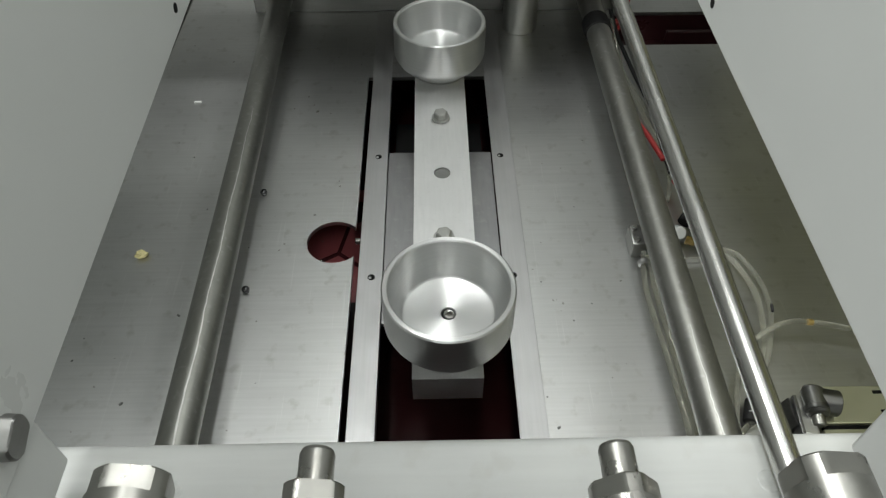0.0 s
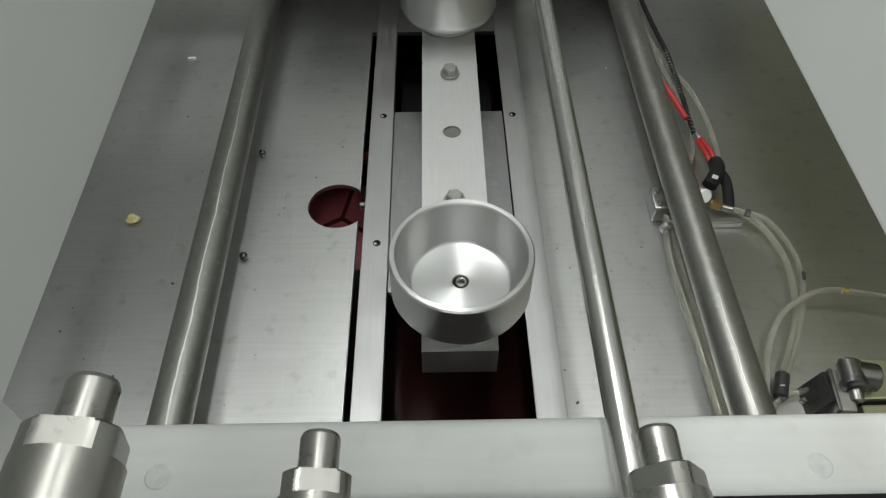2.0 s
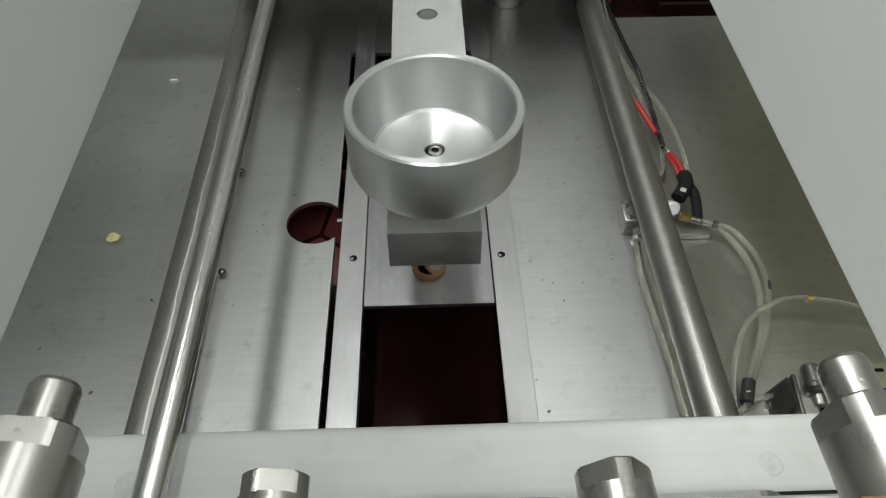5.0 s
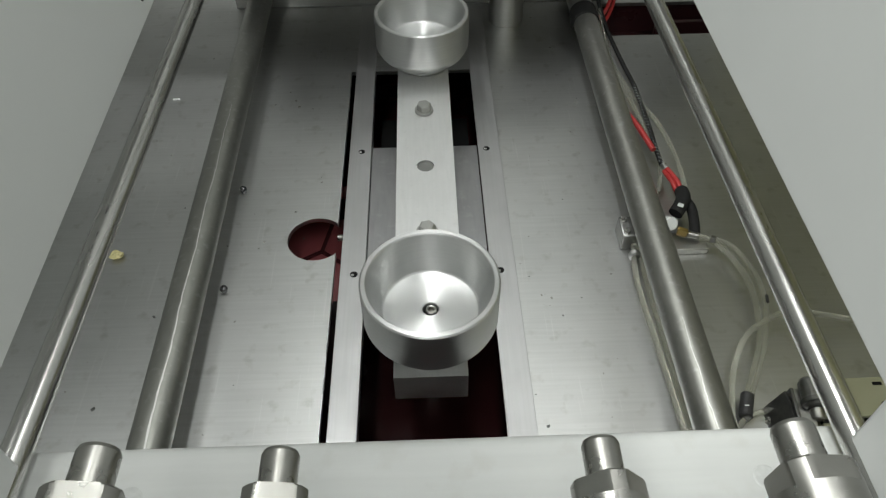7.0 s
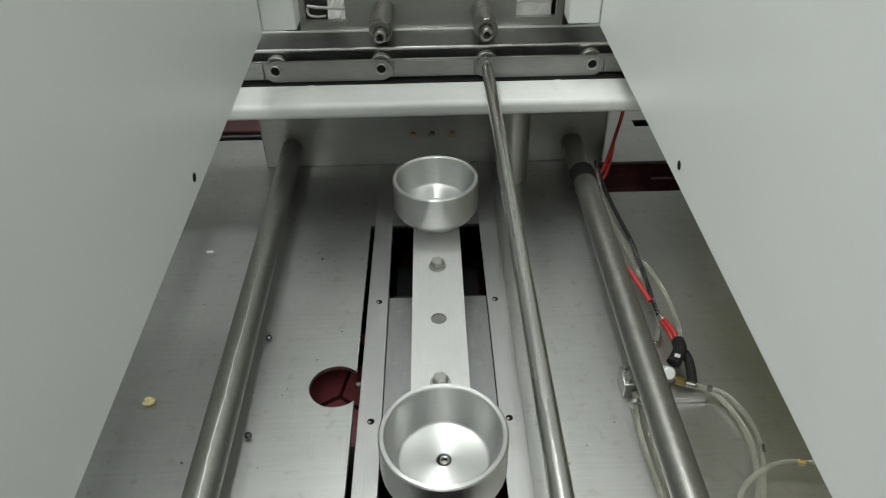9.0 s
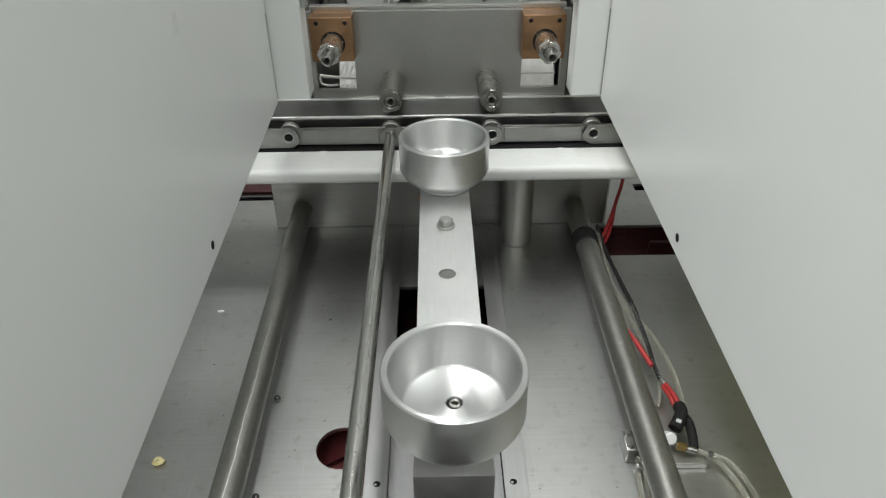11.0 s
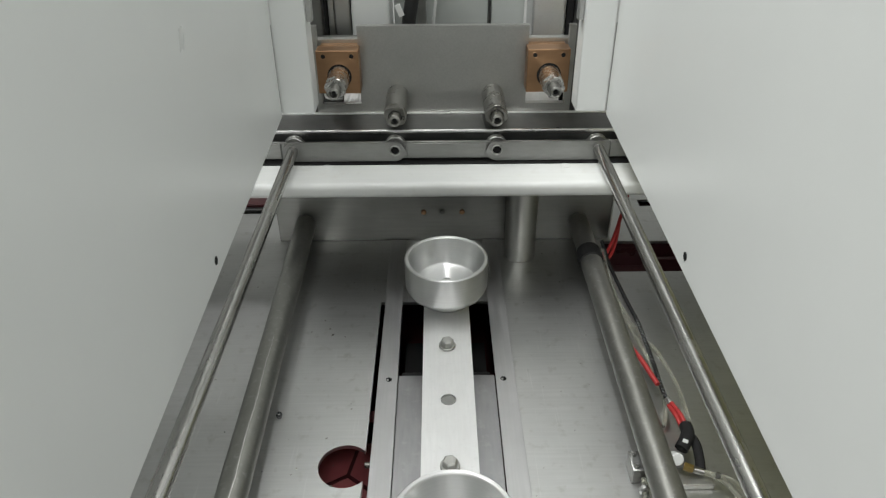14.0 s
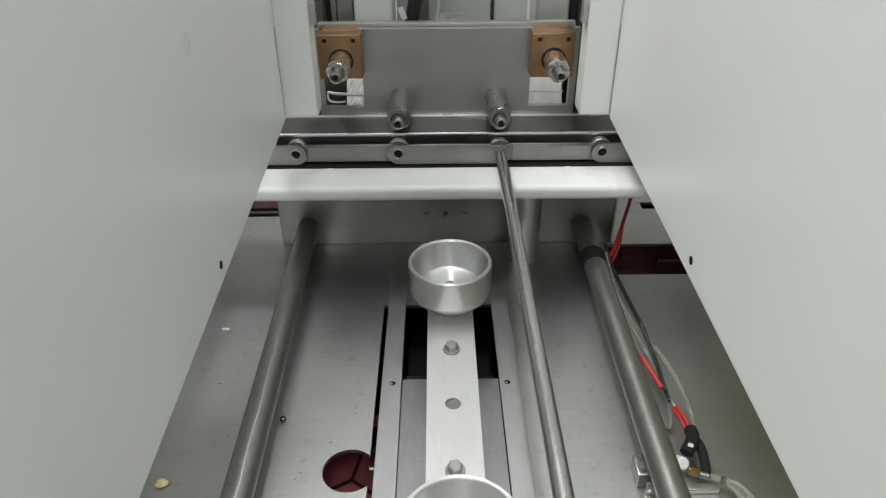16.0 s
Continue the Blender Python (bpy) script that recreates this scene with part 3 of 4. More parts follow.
def pin_nose(x, z, face, r, reach, near, parent):
    """The nose's own origin lies in the face of the collar, when it is out."""
    d = 1 if near else -1
    own = lathe([(0, -0.006), (r, -0.006), (r, reach - 0.002), (r * 0.92, reach - 0.0006), (r * 0.72, reach), (r * 0.60, reach - 0.0004), (r * 0.45, reach - 0.003), (0, reach - 0.003)], pose(0, 0, 0, -90 if near else 90), 32)
    ob = part("nose", own, M_STUD, parent, "sliding pin nose")
    ob.location = (x, face, z)
    part("bore", rod_between((0, d * (reach - 0.0040), 0), (0, d * (reach - 0.0026), 0), r * 0.40, 20, 0.0001), M_DARK, ob, "dark bore in the tip")
    return ob, d


noses_in, noses_out = [], []
for near in (False, True):
    for x in (-0.0505, 0.0595) if near else (-0.052, 0.058):
        t = thing("pin_cylinder", "small machined stainless pin cylinder on the upright plate", "cylinder", "inner pin cylinders")
        base, face = (0.0027, 0.0660) if near else (0.7362, 0.670)
        pin_body(x, 0.180, base, face, 0.0125, t, "", (10 if x < 0 else 50) if near else (14 if x < 0 else 40), 0.85, M_STUD)
        ob, d = pin_nose(x, 0.180, face, 0.0066, 0.0155 if near else 0.0135, near, t)
        noses_in.append((ob, ob.location.copy(), d))

carriages = []
for near in (False, True):
    c = thing("clamp_carriage", "sliding carriage with two bronze clamp blocks and pins", "clamp", "clamp carriages")
    mid_c = MID_C
    part("crossbar", ybox(-0.142, 0.145, 0.7455, 0.756, 0.248, 0.2630, near, 0.0008, None, mid_c), M_STEEL_DULL, c)
    tab = loop_plate([rect(-0.008, 0.022, 0.2632, 0.2710), rect(0.001, 0.013, 0.2655, 0.2690)], flip(0.756, near, mid_c), flip(0.7525, near, mid_c), "y")
    part("tab", tab, M_STEEL_DULL, c, "", False)
    for x in (-0.0995, 0.1130) if near else (-0.1155, 0.1172):
        front = 0.7126 if near else 0.715
        blk = part("block", ybox(x - 0.0235, x + 0.0235, front, 0.7355, 0.2105, 0.2590, near, 0.001, None, mid_c), M_COPPER, c, "bronze clamp block")
        part("backing", ybox(x - 0.021, x + 0.021, 0.7362, 0.7452, 0.205, 0.2590, near, 0.001, None, mid_c), M_COPPER, c, "bronze backing block")
        for dx in (-0.0155, 0.0155):
            part("screw_hole", rod_between((x + dx, flip(front + 0.0004, near, mid_c), 0.2528), (x + dx, flip(front - 0.0004, near, mid_c), 0.2528), 0.0024, 16, 0.0001), M_DARK, blk, "dark screw hole")
            part("hole_rim", lathe([(0.0024, 0), (0.0029, 0.0003), (0.0032, 0)], pose(x + dx, flip(front - 0.0001, near, mid_c), 0.2528, -90 if near else 90), 20), M_COPPER, blk, "worn bright rim")
        base, face, pz = (0.0263, 0.0560, 0.237) if near else (0.7149, 0.6735, 0.2305)
        px = x if near else x + 0.001
        pin_body(px, pz, base, face, 0.0131 if near else 0.0117, c, "machined stainless pin cylinder", (10 if x < 0 else 8) if near else (25 if x < 0 else 35), 0.85, M_STUD if near else M_PIN)
        if not near:
            part("seat_ring", lathe([(0.0117, 0.0002), (0.0134, 0.0002), (0.0136, -0.0006), (0.0117, -0.0006)], pose(px, front, pz, 90), 40), M_DARK, blk, "dark groove round the pin")
        ob, d = pin_nose(px, pz, face, 0.0068 if near else 0.0064, 0.0150, near, c)
        noses_out.append((ob, ob.location.copy(), d))
    carriages.append(c)


# ---- air valve, hoses and cables beside the right-hand pipe ----
valve = thing("air_valve", "small metal air valve under the pipe with a black plug", "valve")
part("block", box(0.149, 0.163, 0.329, 0.350, 0.0, 0.0155, 0.0012), M_LINK, valve)
for vy in (0.333, 0.346):
    part("screw", lathe([(0, 0.0185), (0.0022, 0.0185), (0.0026, 0.0178), (0.0026, 0.0161), (0, 0.0161)], pose(0.1525, vy, -0.0005), 16), M_PIN, valve)
part("base", box(0.1635, 0.215, 0.322, 0.340, 0.0, 0.006, 0.001), M_STEEL_DULL, valve)
part("cap", rod_between((0.1862, 0.3450, 0.0125), (0.1868, 0.3370, 0.0190), 0.0052, 28, 0.0008), M_CAP, valve, "grey plastic cap")
part("fitting", rod_between((0.1915, 0.3345, 0.014), (0.1985, 0.3315, 0.0135), 0.0036, 6, 0.0006), M_BRASS, valve, "brass hose fitting")
part("ferrule", rod_between((0.1986, 0.3314, 0.0135), (0.2065, 0.3290, 0.013), 0.0027, 16, 0.0005), M_STUD, valve, "bright hose ferrule")
part("nut", rod_between((0.2150, 0.3262, 0.013), (0.2185, 0.3245, 0.013), 0.0029, 6, 0.0004), M_BULK, valve, "dark hose nut")
plug = part("plug", hose([(0.2055, 0.376, 0.015), (0.2035, 0.366, 0.0185), (0.1990, 0.357, 0.0190), (0.1935, 0.350, 0.0165)], 0.0056), M_TAPE, valve, "black rubber plug body")
part("plug_leg", hose([(0.2045, 0.371, 0.014), (0.2080, 0.358, 0.015), (0.2080, 0.345, 0.012), (0.2065, 0.335, 0.009)], 0.0040), M_TAPE, valve, "black rubber side leg")
mark = box(-0.0022, 0.0022, -0.0016, 0.0016, 0.0, 0.0005, 0.0002)
mark.transform(pose(0.1965, 0.3520, 0.0236, 16, 0, -30))
part("plug_label", mark, M_GREY, plug, "pale worn marking on the plug")

sleeve = thing("red_wire_sleeve", "glossy red insulated wire ends at the plug", "wire")
part("sleeve", hose([(0.2058, 0.376, 0.015), (0.2045, 0.388, 0.016), (0.2030, 0.399, 0.014), (0.2022, 0.407, 0.012)], 0.0021), M_RED, sleeve)
part("sleeve", hose([(0.2020, 0.378, 0.014), (0.2008, 0.388, 0.015), (0.1998, 0.398, 0.013), (0.1995, 0.405, 0.011)], 0.0019), M_RED, sleeve)
part("crimp", rod_between((0.2016, 0.4065, 0.012), (0.1998, 0.4160, 0.011), 0.0026, 14, 0.0005), M_BOLT, sleeve, "bare metal crimp")

strap = thing("red_strap", "short red plastic strap beside the pipe", "strap")
STRAP = [(0.1815, 0.473, 0.0205), (0.1850, 0.461, 0.0200), (0.1885, 0.448, 0.0190), (0.1940, 0.426, 0.0170)]
strap_bm = hose(STRAP, 0.0024)
for v in strap_bm.verts:
    k = min(1.0, 0.25 + (0.473 - v.co.y) / 0.022)
    cx = 0.1815 + (0.473 - v.co.y) / 0.047 * 0.0125
    v.co.x = cx + (v.co.x - cx) * k
part("strip", strap_bm, M_RED, strap)

cable = thing("braided_cable", "black and white braided cable along the pipe", "cable")
CABLE = [(0.1840, 0.646, 0.034), (0.1890, 0.620, 0.020), (0.1920, 0.595, 0.016), (0.1962, 0.552, 0.014), (0.1990, 0.522, 0.014), (0.1992, 0.492, 0.014), (0.1990, 0.462, 0.014), (0.1985, 0.432, 0.013), (0.1990, 0.413, 0.012)]
part("sheath", hose(CABLE, 0.0021), M_TAPE, cable)
for turn in (0.0, math.pi):
    braid = []
    for (ax, ay, az), (bx, by, bz) in zip(CABLE[4:], CABLE[5:]):
        for k in range(28):
            f = k / 28
            y = ay + (by - ay) * f
            a = turn + y * 2 * math.pi / 0.0085
            braid.append((ax + (bx - ax) * f + 0.0019 * math.cos(a), y, az + (bz - az) * f + 0.0019 * math.sin(a)))
    part("tracer", hose(braid, 0.00032, None, 5, 2), M_GREY, cable, "grey braid thread")

h = thing("air_hose", "milky air hose running beside the pipe", "hose", "air hoses")
part("tube", hose([(0.1835, 0.635, 0.030), (0.1890, 0.606, 0.010), (0.1895, 0.571, 0.006), (0.1935, 0.542, 0.006), (0.2000, 0.512, 0.006), (0.2100, 0.485, 0.006), (0.2155, 0.451, 0.006), (0.2165, 0.426, 0.006), (0.2140, 0.395, 0.008), (0.2085, 0.366, 0.010)], 0.0020), M_TUBING, h)
h = thing("air_hose", "milky air hose running beside the pipe", "hose", "air hoses")
part("tube", hose([(0.182, 0.60, 0.010), (0.1885, 0.560, 0.005), (0.1945, 0.520, 0.004), (0.2000, 0.470, 0.004), (0.2015, 0.430, 0.005), (0.1960, 0.400, 0.006), (0.1900, 0.385, 0.006)], 0.0019), M_TUBING, h)
h = thing("air_hose", "milky air hose curving from the brass fitting with black end", "hose", "air hoses")
part("tube", hose([(0.2062, 0.3290, 0.013), (0.2140, 0.3275, 0.011), (0.2230, 0.3200, 0.009), (0.2300, 0.3040, 0.008), (0.2330, 0.2840, 0.008), (0.2310, 0.2610, 0.007), (0.2240, 0.2350, 0.007), (0.2110, 0.2100, 0.007), (0.2025, 0.1950, 0.007)], 0.0022), M_TUBING, h)
part("end_cap", rod_between((0.2030, 0.1960, 0.007), (0.1965, 0.1800, 0.007), 0.0042, 24, 0.0006), M_BLACK, h, "black hose end")
part("end_print", box(0.1968, 0.1996, 0.1856, 0.1864, 0.01095, 0.01135, 0.0001), M_CAP, h, "small pale mark")
h = thing("air_hose", "milky air hose curving from the hose nut", "hose", "air hoses")
part("tube", hose([(0.2180, 0.3245, 0.013), (0.2280, 0.3185, 0.013), (0.2360, 0.3010, 0.012), (0.2385, 0.2820, 0.012), (0.2360, 0.2620, 0.011), (0.2280, 0.2380, 0.009), (0.2180, 0.2170, 0.007), (0.2070, 0.1980, 0.006), (0.1990, 0.1830, 0.005)], 0.0020), M_TUBING, h)
part("marker", hose([(0.2385, 0.2700, 0.0138), (0.2374, 0.2640, 0.0134)], 0.0011, None, 8), M_BLACK, h, "dark marker line")
h = thing("air_hose", "milky air hose looping over the bed plate", "hose", "air hoses")
part("tube", hose([(0.3400, 0.225, 0.012), (0.3060, 0.240, 0.014), (0.2820, 0.2470, 0.016), (0.2620, 0.2510, 0.017), (0.2450, 0.2515, 0.018), (0.2280, 0.2460, 0.017), (0.2110, 0.2340, 0.014), (0.1990, 0.2130, 0.008), (0.1910, 0.1880, 0.006), (0.1880, 0.1650, 0.005), (0.190, 0.12, 0.005)], 0.0019), M_TUBING, h)
part("joint", rod_between((0.2605, 0.2512, 0.017), (0.2565, 0.2516, 0.0173), 0.0024, 14, 0.0004), M_BRASS, h, "small brass joint")
h = thing("air_hose", "short milky air hose lying before the clamp", "hose", "air hoses")
part("tube", hose([(0.1860, 0.160, 0.005), (0.1900, 0.1725, 0.006), (0.1980, 0.1795, 0.007), (0.2070, 0.1830, 0.007), (0.2170, 0.1855, 0.006)], 0.0019), M_TUBING, h)
h = thing("air_hose", "milky air hose from the valve block along the pipe", "hose", "air hoses")
part("tube", hose([(0.1580, 0.3270, 0.008), (0.1550, 0.3120, 0.007), (0.1535, 0.2900, 0.005), (0.1540, 0.2650, 0.005), (0.1555, 0.2350, 0.005), (0.1565, 0.1950, 0.005), (0.1568, 0.160, 0.005), (0.157, 0.10, 0.005)], 0.0021), M_TUBING, h)
part("clip", lathe([(0.003, 0), (0.0045, 0.001), (0.0045, 0.004), (0.003, 0.005)], pose(0.1562, 0.319, 0.0075, 90), 16), M_BOLT, h, "small metal hose clip")
h = thing("air_hose", "milky air hose close beside the pipe", "hose", "air hoses")
part("tube", hose([(0.1610, 0.3230, 0.008), (0.1605, 0.3050, 0.006), (0.1600, 0.2800, 0.005), (0.1606, 0.2500, 0.005), (0.1612, 0.2100, 0.005), (0.1614, 0.170, 0.005), (0.162, 0.10, 0.005)], 0.0018), M_TUBING, h)
h = thing("signal_cable", "thin red cable climbing past the bulkhead", "cable")
part("wire", hose([(0.1890, 0.644, 0.014), (0.1985, 0.661, 0.014), (0.2110, 0.686, 0.022), (0.2190, 0.702, 0.034), (0.2290, 0.720, 0.058), (0.2330, 0.726, 0.115)], 0.0022), M_RED, h)
h = thing("signal_cable", "red flat cable lying by the bulkhead", "cable")
part("wire", hose([(0.1960, 0.650, 0.006), (0.2030, 0.662, 0.008), (0.2110, 0.680, 0.014), (0.2170, 0.698, 0.026)], 0.0020), M_RED, h)

# ---- hinged clamp on a yellowish plate ----
br = thing("hinge_clamp", "grey steel eye clamp on a yellowish plate", "clamp")
M_OLIVE = material("chromated_plate", (0.50, 0.50, 0.36), 0.45, 0.6, 0.05, (60, 60, 60), 0.2, 30, 0.05, 100, 0.05)
plate = part("plate", box(0.2385, 0.330, 0.1735, 0.2005, 0.0115, 0.016, 0.0008), M_OLIVE, br, "yellowish plated steel plate")
part("lower_plate", box(0.2385, 0.330, 0.160, 0.1705, 0.0105, 0.0145, 0.0008), M_OLIVE, br, "yellowish lower plate")
part("slot", box(0.2400, 0.2760, 0.1706, 0.1734, 0.0095, 0.0135, 0.0002), M_DARK, br, "dark slot between the plates")
part("block", box(0.240, 0.330, 0.1600, 0.1995, 0.0, 0.0100, 0.0008), M_OLIVE, br)
for nx, ny in ((0.2795, 0.1955), (0.2795, 0.1815)):
    part("notch", box(nx, nx + 0.006, ny - 0.0012, ny + 0.0012, 0.0158, 0.0164, 0.0002), M_DARK, plate, "dark notch")
gusset = bmesh.new()
tri = [[gusset.verts.new((x, y, z)) for x, z in ((0.2120, 0.0), (0.2205, 0.0), (0.2205, 0.0215), (0.2190, 0.0220))] for y in (0.170, 0.189)]
gusset.faces.new(tri[0])
gusset.faces.new(tri[1][::-1])
for k in range(4):
    gusset.faces.new((tri[0][k - 1], tri[0][k], tri[1][k], tri[1][k - 1])[::-1])
part("gusset", gusset, M_STEEL_DARK, br, "dark triangular gusset", False)
foot = box(-0.0055, 0.0055, -0.0150, 0.0120, 0.0, 0.0225, 0.0012)
foot.transform(pose(0.2270, 0.178, 0.0, 0, 0, -6))
part("foot", foot, M_STEEL_DULL, br)
rim = box(-0.0012, 0.0012, -0.0152, 0.0122, 0.0, 0.0240, 0.0006)
rim.transform(pose(0.2218, 0.178, 0.0, 0, 0, -6))
part("rim", rim, M_STEEL_DARK, br, "dark edge of the foot")
part("knuckle", rod_between((0.2345, 0.1930, 0.0255), (0.2325, 0.1745, 0.0255), 0.0070, 36, 0.0012), M_BULK, br, "round steel knuckle")
part("collar", rod_between((0.2322, 0.1800, 0.0262), (0.2318, 0.1760, 0.0262), 0.0076, 32, 0.0006), M_STEEL_DARK, br, "dark knuckle collar")
part("pin", rod_between((0.2330, 0.1760, 0.0235), (0.2325, 0.1685, 0.0220), 0.0042, 24, 0.0008), M_STUD, br, "bright pin end")
strap_loop = lathe([(0.0046, -0.0065), (0.0078, -0.0065), (0.0084, -0.0058), (0.0084, 0.0058), (0.0078, 0.0065), (0.0046, 0.0065), (0.0046, -0.0065)], pose(0.2425, 0.1845, 0.0235, 0, 90, -12), 36)
part("eye", strap_loop, M_STEEL_DARK, br, "curled steel strap")
part("boss", rod_between((0.2340, 0.1955, 0.0240), (0.2338, 0.1925, 0.0240), 0.0045, 20, 0.0006), M_STUD, br)
part("foot_lip", box(0.2260, 0.2430, 0.1600, 0.1690, 0.0, 0.0040, 0.0012), M_CAP, br, "pale plastic foot lip")
screw_bm = lathe([(0, 0.004), (0.0014, 0.004), (0.0018, 0.0034), (0.0018, 0.0), (0, 0.0)], pose(0.2125, 0.180, 0.0), 14)
part("screw", screw_bm, M_STUD, br, "small bright screw")

# ---- loose bits on the bed ----
for i, (x, y, hh) in enumerate(((-0.1515, 0.4060, 0.0062), (-0.1495, 0.2995, 0.0062))):
    t = thing("loose_screw", "small dark domed screw standing in the bed plate", "screw", "screws in the bed plate")
    bm = lathe([(0, hh), (0.0014, hh - 0.0003), (0.0024, hh - 0.0012), (0.0030, hh - 0.0028), (0.0026, hh - 0.0046), (0.0020, 0.0008), (0.0020, 0.0), (0, 0.0)], pose(x, y, 0), 20)
    part("head", bm, M_BALL, t)
t = thing("slit_bolt", "small bright bolt in the slit", "bolt")
part("head", rod_between((-0.0705, 0.354, -0.004), (-0.0646, 0.354, -0.004), 0.0026, 14, 0.0005), M_STUD, t)


def lump(x, y, size, squash, seed):
    rnd = random.Random(seed)
    bm = bmesh.new()
    bmesh.ops.create_icosphere(bm, subdivisions=2, radius=1)
    for v in bm.verts:
        k = 0.75 + 0.45 * rnd.random()
        v.co = Vector((v.co.x * size * k, v.co.y * size * 1.5 * k, (v.co.z + 0.9) * size * squash * k))
    bm.transform(pose(x, y, 0, 0, 0, rnd.uniform(0, 180)))
    return bm


t = thing("dough_crumb", "dry yellow crumb lying on the bed plate", "crumb")
part("crumb", lump(-0.2375, 0.337, 0.0037, 0.75, 3), M_CRUMB, t)
t = thing("plastic_sliver", "pale plastic sliver lying on the bed plate", "sliver")
part("sliver", box(-0.2395, -0.2325, 0.5370, 0.5392, 0.0, 0.0016, 0.0004), M_UHMW, t)
specks = bmesh.new()
rnd = random.Random(11)
for x, y, sz in ((-0.128, 0.545, 0.0012), (-0.121, 0.531, 0.0016), (-0.117, 0.521, 0.0018), (-0.104, 0.518, 0.0010), (0.120, 0.672, 0.0014), (0.133, 0.612, 0.0012), (-0.213, 0.607, 0.0012), (0.146, 0.517, 0.0010), (0.083, 0.287, 0.0010), (0.090, 0.284, 0.0012)):
    own = lump(x, y, sz * 0.7, 0.4, int(1e5 * (x + 1)))
    specks = join(specks, own)
for i in range(34):
    specks = join(specks, lump(rnd.choice((rnd.uniform(-0.27, -0.18), rnd.uniform(-0.145, -0.075), rnd.uniform(0.07, 0.148))), rnd.uniform(0.15, 0.66), rnd.uniform(0.0003, 0.0008), 0.4, 900 + i))
tagged(part("bright_swarf", specks, M_STUD), "tiny bright metal flecks on the bed plate", "swarf", "", "stuff")
dark = bmesh.new()
for x, y, sz in ((-0.197, 0.389, 0.0010), (-0.196, 0.278, 0.0016), (-0.218, 0.205, 0.0018), (-0.262, 0.24, 0.0012), (0.076, 0.305, 0.0009), (0.096, 0.268, 0.0010), (0.069, 0.205, 0.0009), (0.074, 0.182, 0.0016), (-0.155, 0.345, 0.0008), (0.028, 0.10, 0.0006)):
    if y > 0.15:
        dark = join(dark, lump(x, y, sz * 0.6, 0.4, int(1e5 * (x + 1))))
for i in range(22):
    dark = join(dark, lump(rnd.choice((rnd.uniform(-0.28, -0.18), rnd.uniform(-0.145, -0.075), rnd.uniform(0.07, 0.148), rnd.uniform(0.21, 0.27))), rnd.uniform(0.15, 0.66), rnd.uniform(0.00018, 0.00055), 0.4, 500 + i))
tagged(part("dark_swarf", dark, M_STEEL_DARK), "tiny dark specks of grit on the bed plate", "grit", "", "stuff")

# ---- machine parts behind the far back plate ----
t = thing("actuator_housing", "pale grey actuator housing behind the back plate", "housing")
part("body", box(-0.1065, -0.0615, 0.800, 0.880, 0.10, 0.75, 0.003), M_WHITE, t)
part("side_strip", box(-0.1265, -0.1075, 0.803, 0.880, 0.10, 0.75, 0.002), M_STEEL_DULL, t, "grey metal side strip")
t = thing("frame_column", "grey steel frame column with dark gaps", "column", "frame columns")
part("column", box(-0.175, -0.1395, 0.790, 0.830, 0.0, 0.75, 0.002), M_BULK, t)
part("guide", box(-0.1385, -0.1355, 0.800, 0.815, 0.0, 0.75, 0.001), M_DARK, t, "dark guide strip")
part("liner", box(-0.1345, -0.1275, 0.806, 0.830, 0.0, 0.75, 0.001), M_STEEL_DULL, t, "grey metal liner")
t = thing("frame_column", "pale grey aluminium frame column", "column", "frame columns")
part("column", box(0.107, 0.147, 0.800, 0.860, 0.0, 0.75, 0.003), M_ALU_BAR, t)
t = thing("frame_column", "grey steel frame column beside a brown slot", "column", "frame columns")
part("column", box(0.1565, 0.190, 0.785, 0.830, 0.0, 0.75, 0.002), M_STEEL_DARK, t)
part("slot", box(0.1480, 0.1555, 0.800, 0.815, 0.0, 0.75, 0.001), M_DARK, t, "dark slot in the column")
t = thing("cover_plate", "dull grey cover plate behind the pins with a dark seam", "plate")
part("sheet", box(-0.0600, 0.1060, 0.8735, 0.880, 0.0, 0.75, 0.001), M_GREY, t)
part("seam_strip", box(0.0590, 0.0635, 0.8705, 0.8730, 0.0, 0.75, 0.0008), M_STEEL_DARK, t)
part("side_strip", box(-0.0300, -0.0190, 0.8690, 0.8730, 0.0, 0.75, 0.001), M_STEEL_DULL, t, "grey metal edge strip")
t = thing("cable_plug", "black cable plug with a white tag hanging behind the plate", "plug")
part("plug", hose([(-0.026, 0.83, 0.345), (-0.031, 0.83, 0.290), (-0.036, 0.83, 0.262), (-0.040, 0.83, 0.240), (-0.040, 0.83, 0.228)], 0.0085), M_BLACK, t)
tag_bm = box(-0.0035, 0.0035, -0.0010, 0.0010, -0.0075, 0.0075, 0.0005)
tag_bm.transform(pose(-0.0505, 0.818, 0.2550, 0, -22, 0))
part("tag", tag_bm, M_WRAP, t, "white tag")
t = thing("signal_cable", "thin pale cable rising behind the plate", "cable")
part("wire", hose([(-0.014, 0.85, 0.19), (-0.010, 0.85, 0.233), (-0.007, 0.85, 0.258), (-0.002, 0.85, 0.30), (0.004, 0.85, 0.45)], 0.0018), M_UHMW, t)


def film_sheet(w, h2, amp, seed, m):
    bm = bmesh.new()
    bmesh.ops.create_grid(bm, x_segments=9, y_segments=11, size=0.5)
    rw = random.Random(seed)
    for v in bm.verts:
        v.co = Vector((v.co.x * w, v.co.y * h2, rw.uniform(-amp, amp)))
    bmesh.ops.solidify(bm, geom=bm.faces[:], thickness=0.0008)
    bm.transform(m)
    return bm


t = thing("plastic_wrap", "crumpled clear white wrap behind the window", "wrap", "wraps behind the windows")
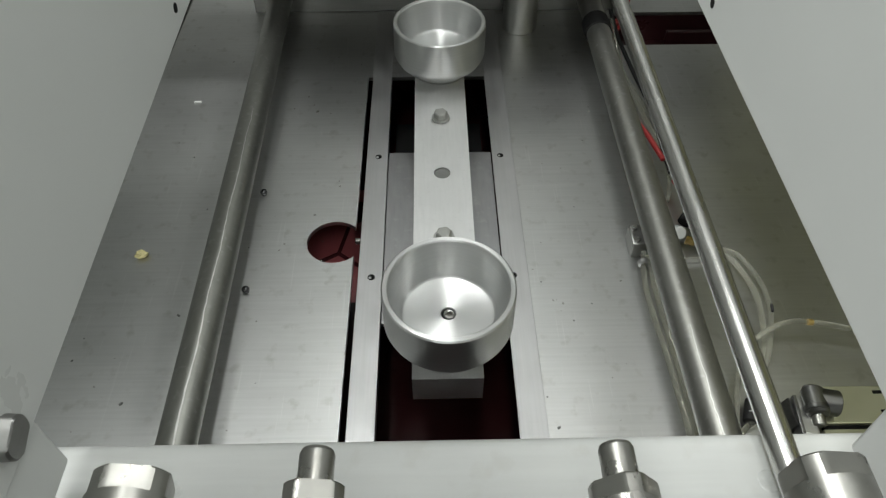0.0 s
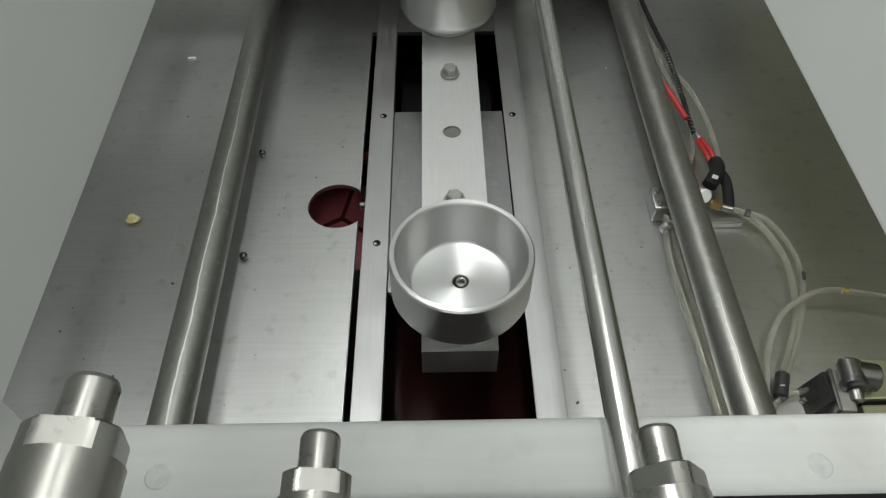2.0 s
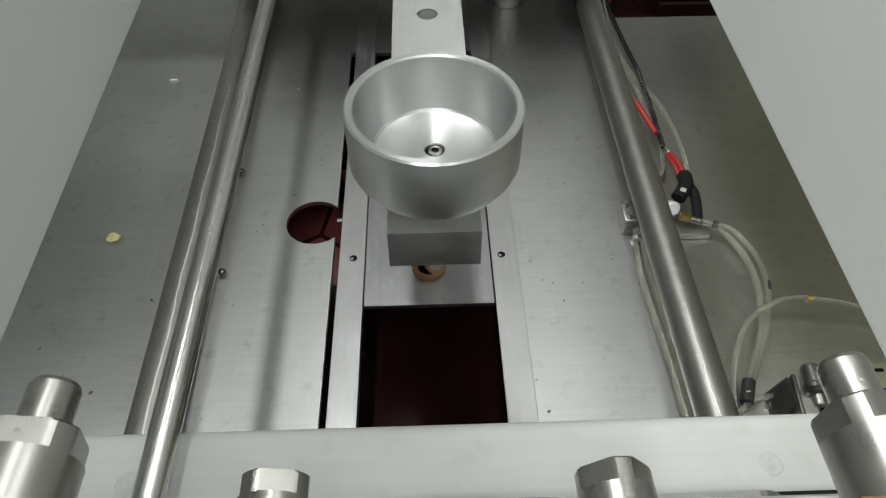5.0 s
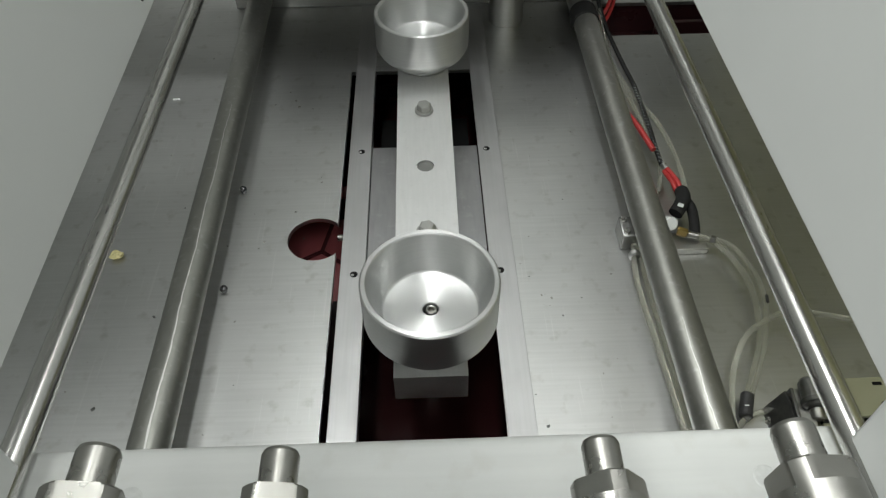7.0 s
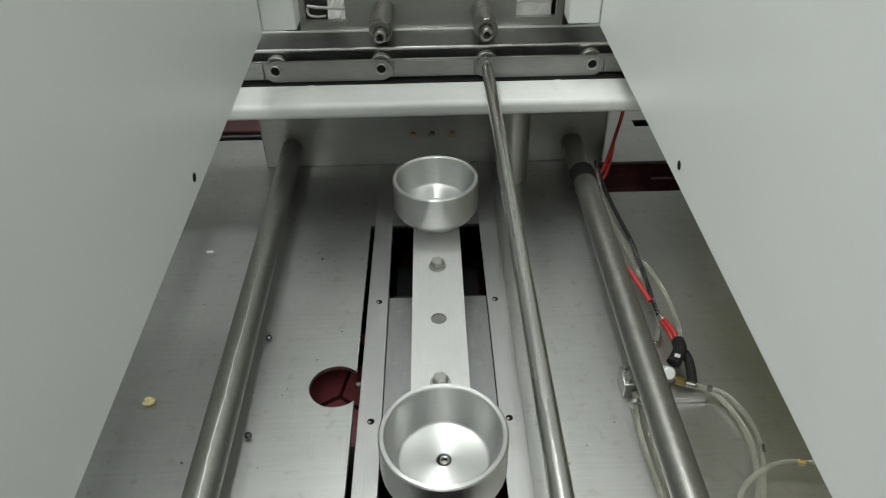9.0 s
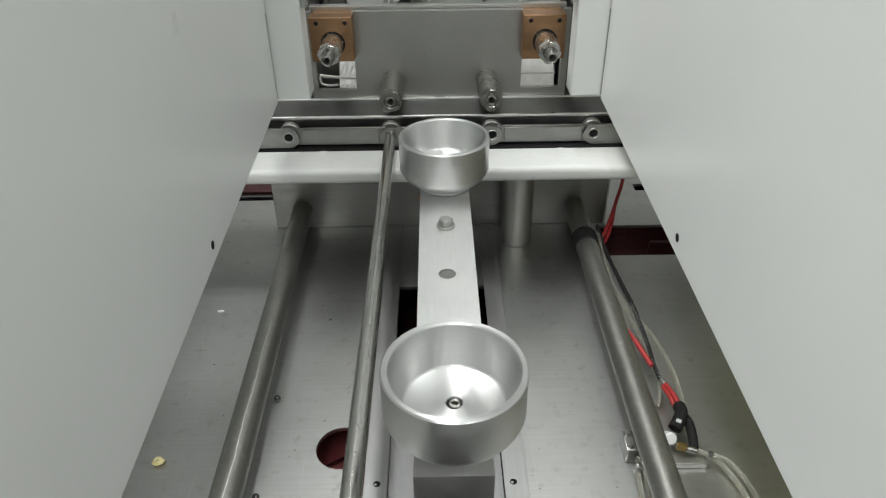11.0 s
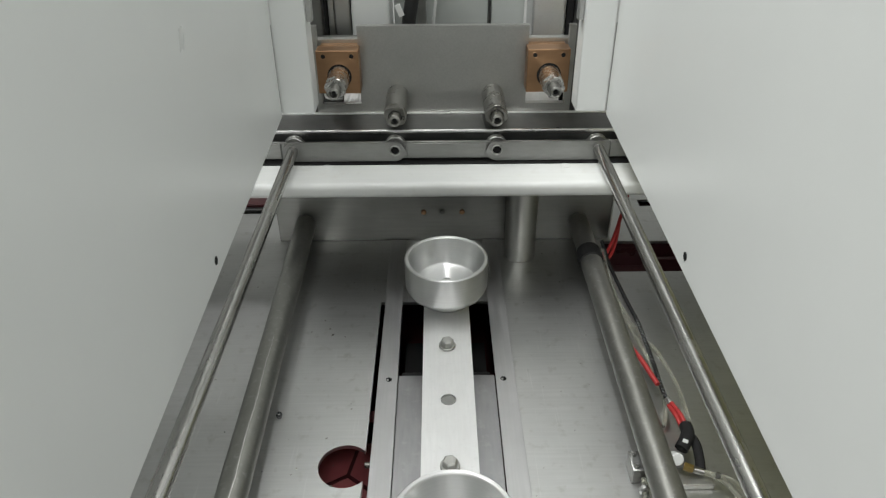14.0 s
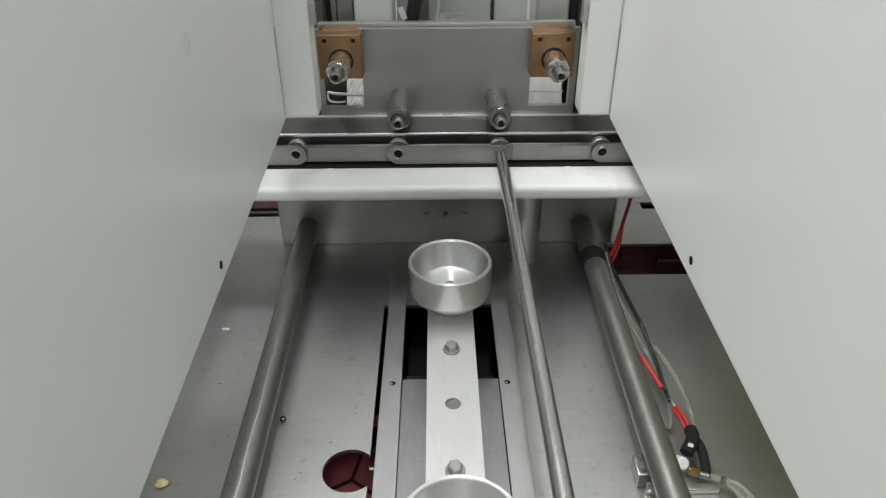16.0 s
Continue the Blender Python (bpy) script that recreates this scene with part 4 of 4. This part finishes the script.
part("sheet", film_sheet(0.024, 0.070, 0.0011, 5, pose(-0.1060, 0.772, 0.178, 58)), M_WRAP, t, "", False)
part("backing", box(-0.142, -0.0960, 0.785, 0.788, 0.10, 0.235, 0.001), M_BULK, t, "dark metal seen behind the wrap")
part("fold", hose([(-0.1385, 0.752, 0.1815), (-0.1250, 0.751, 0.1800), (-0.1080, 0.752, 0.1785), (-0.0965, 0.753, 0.1775)], 0.0017), M_WRAP, t, "bright folded edge")
part("fold", hose([(-0.1385, 0.752, 0.1800), (-0.1370, 0.750, 0.1725), (-0.1280, 0.750, 0.1700), (-0.1180, 0.751, 0.1705)], 0.0013), M_WRAP, t, "bright folded edge")
t = thing("plastic_wrap", "smooth white wrap behind the window", "wrap", "wraps behind the windows")
part("sheet", film_sheet(0.042, 0.070, 0.0004, 8, pose(0.119, 0.772, 0.178, 58)), M_WRAP, t, "", False)
part("fold", hose([(0.0985, 0.7535, 0.1800), (0.1100, 0.7530, 0.1812), (0.1280, 0.7530, 0.1800), (0.1390, 0.7535, 0.1806)], 0.0010), M_WRAP, t, "bright folded edge")
t = thing("red_strip", "dull red painted strip behind the bed plate", "strip")
part("strip", box(-0.44, -0.215, 0.790, 0.850, 0.001, 0.006, 0.001), M_PAN, t)


# ---- keyed motion ----
STEP = ((0.0, 0.0), (0.1, 0.09), (0.2, 0.28), (0.3, 0.47), (0.4, 0.64), (0.5, 0.79), (0.6, 0.89), (0.8, 0.98), (0.95, 1.0))
INDEX = (-0.20, 2.29, 4.69, 7.20, 9.70, 12.11, 14.585)


def motions():
    def conveyor_x(t):
        x = 7.0
        for t0 in INDEX:
            u = t - t0
            if u >= 0.95:
                x -= 1
            elif u > 0:
                for (u0, f0), (u1, f1) in zip(STEP, STEP[1:]):
                    if u0 <= u <= u1:
                        x -= f0 + (f1 - f0) * (u - u0) / (u1 - u0)
                        break
        return x * PITCH

    times = sorted({0.0, 16.0, *(round(t0 + u, 3) for t0 in INDEX for u, f in STEP if t0 + u > 0)})
    walk(conveyor, [(t, pose(conveyor_x(t), 0, 0)) for t in times])

    up = ((3.05, 0), (3.15, 0.12), (3.3, 0.62), (3.4, 0.95), (3.5, 1), (5.48, 1), (5.57, 0.92), (5.67, 0.75), (5.77, 0.40), (5.87, 0.12), (5.97, 0), (10.48, 0), (10.58, 0.12), (10.73, 0.62), (10.83, 0.95), (10.93, 1),
          (12.91, 1), (13.0, 0.92), (13.1, 0.75), (13.2, 0.40), (13.3, 0.12), (13.4, 0))
    walk(lifter, [(0, pose(0, 0, 0))] + [(t, pose(0.003 * f, 0, LIFT * f)) for t, f in up] + [(16, pose(0, 0, 0))])

    low = ((0.0, 0.75), (0.15, 0.0), (6.25, 0.0), (6.8, 1.0), (7.32, 1.0), (7.57, 0.0), (13.65, 0.0), (14.2, 1.0), (14.72, 1.0), (14.98, 0.0), (16.0, 0.0))
    for c in carriages:
        walk(c, [(t, pose(0, 0, -0.030 * f)) for t, f in low])

    back_in = ((0, 0), (3.45, 0), (3.65, 1), (6.05, 1), (6.25, 0), (10.88, 0), (11.08, 1), (13.5, 1), (13.7, 0), (16, 0))
    for ob, at, d in noses_in:
        walk(ob, [(t, pose(at.x, at.y - d * 0.0205 * f, at.z)) for t, f in back_in])
    back_out = ((0, 1), (0.32, 1), (0.55, 0), (7.02, 0), (7.17, 1), (7.75, 1), (7.95, 0), (14.45, 0), (14.6, 1), (15.05, 1), (15.22, 0), (16, 0))
    for ob, at, d in noses_out:
        walk(ob, [(t, pose(at.x, at.y - d * 0.0165 * f, at.z)) for t, f in back_out])


motions()
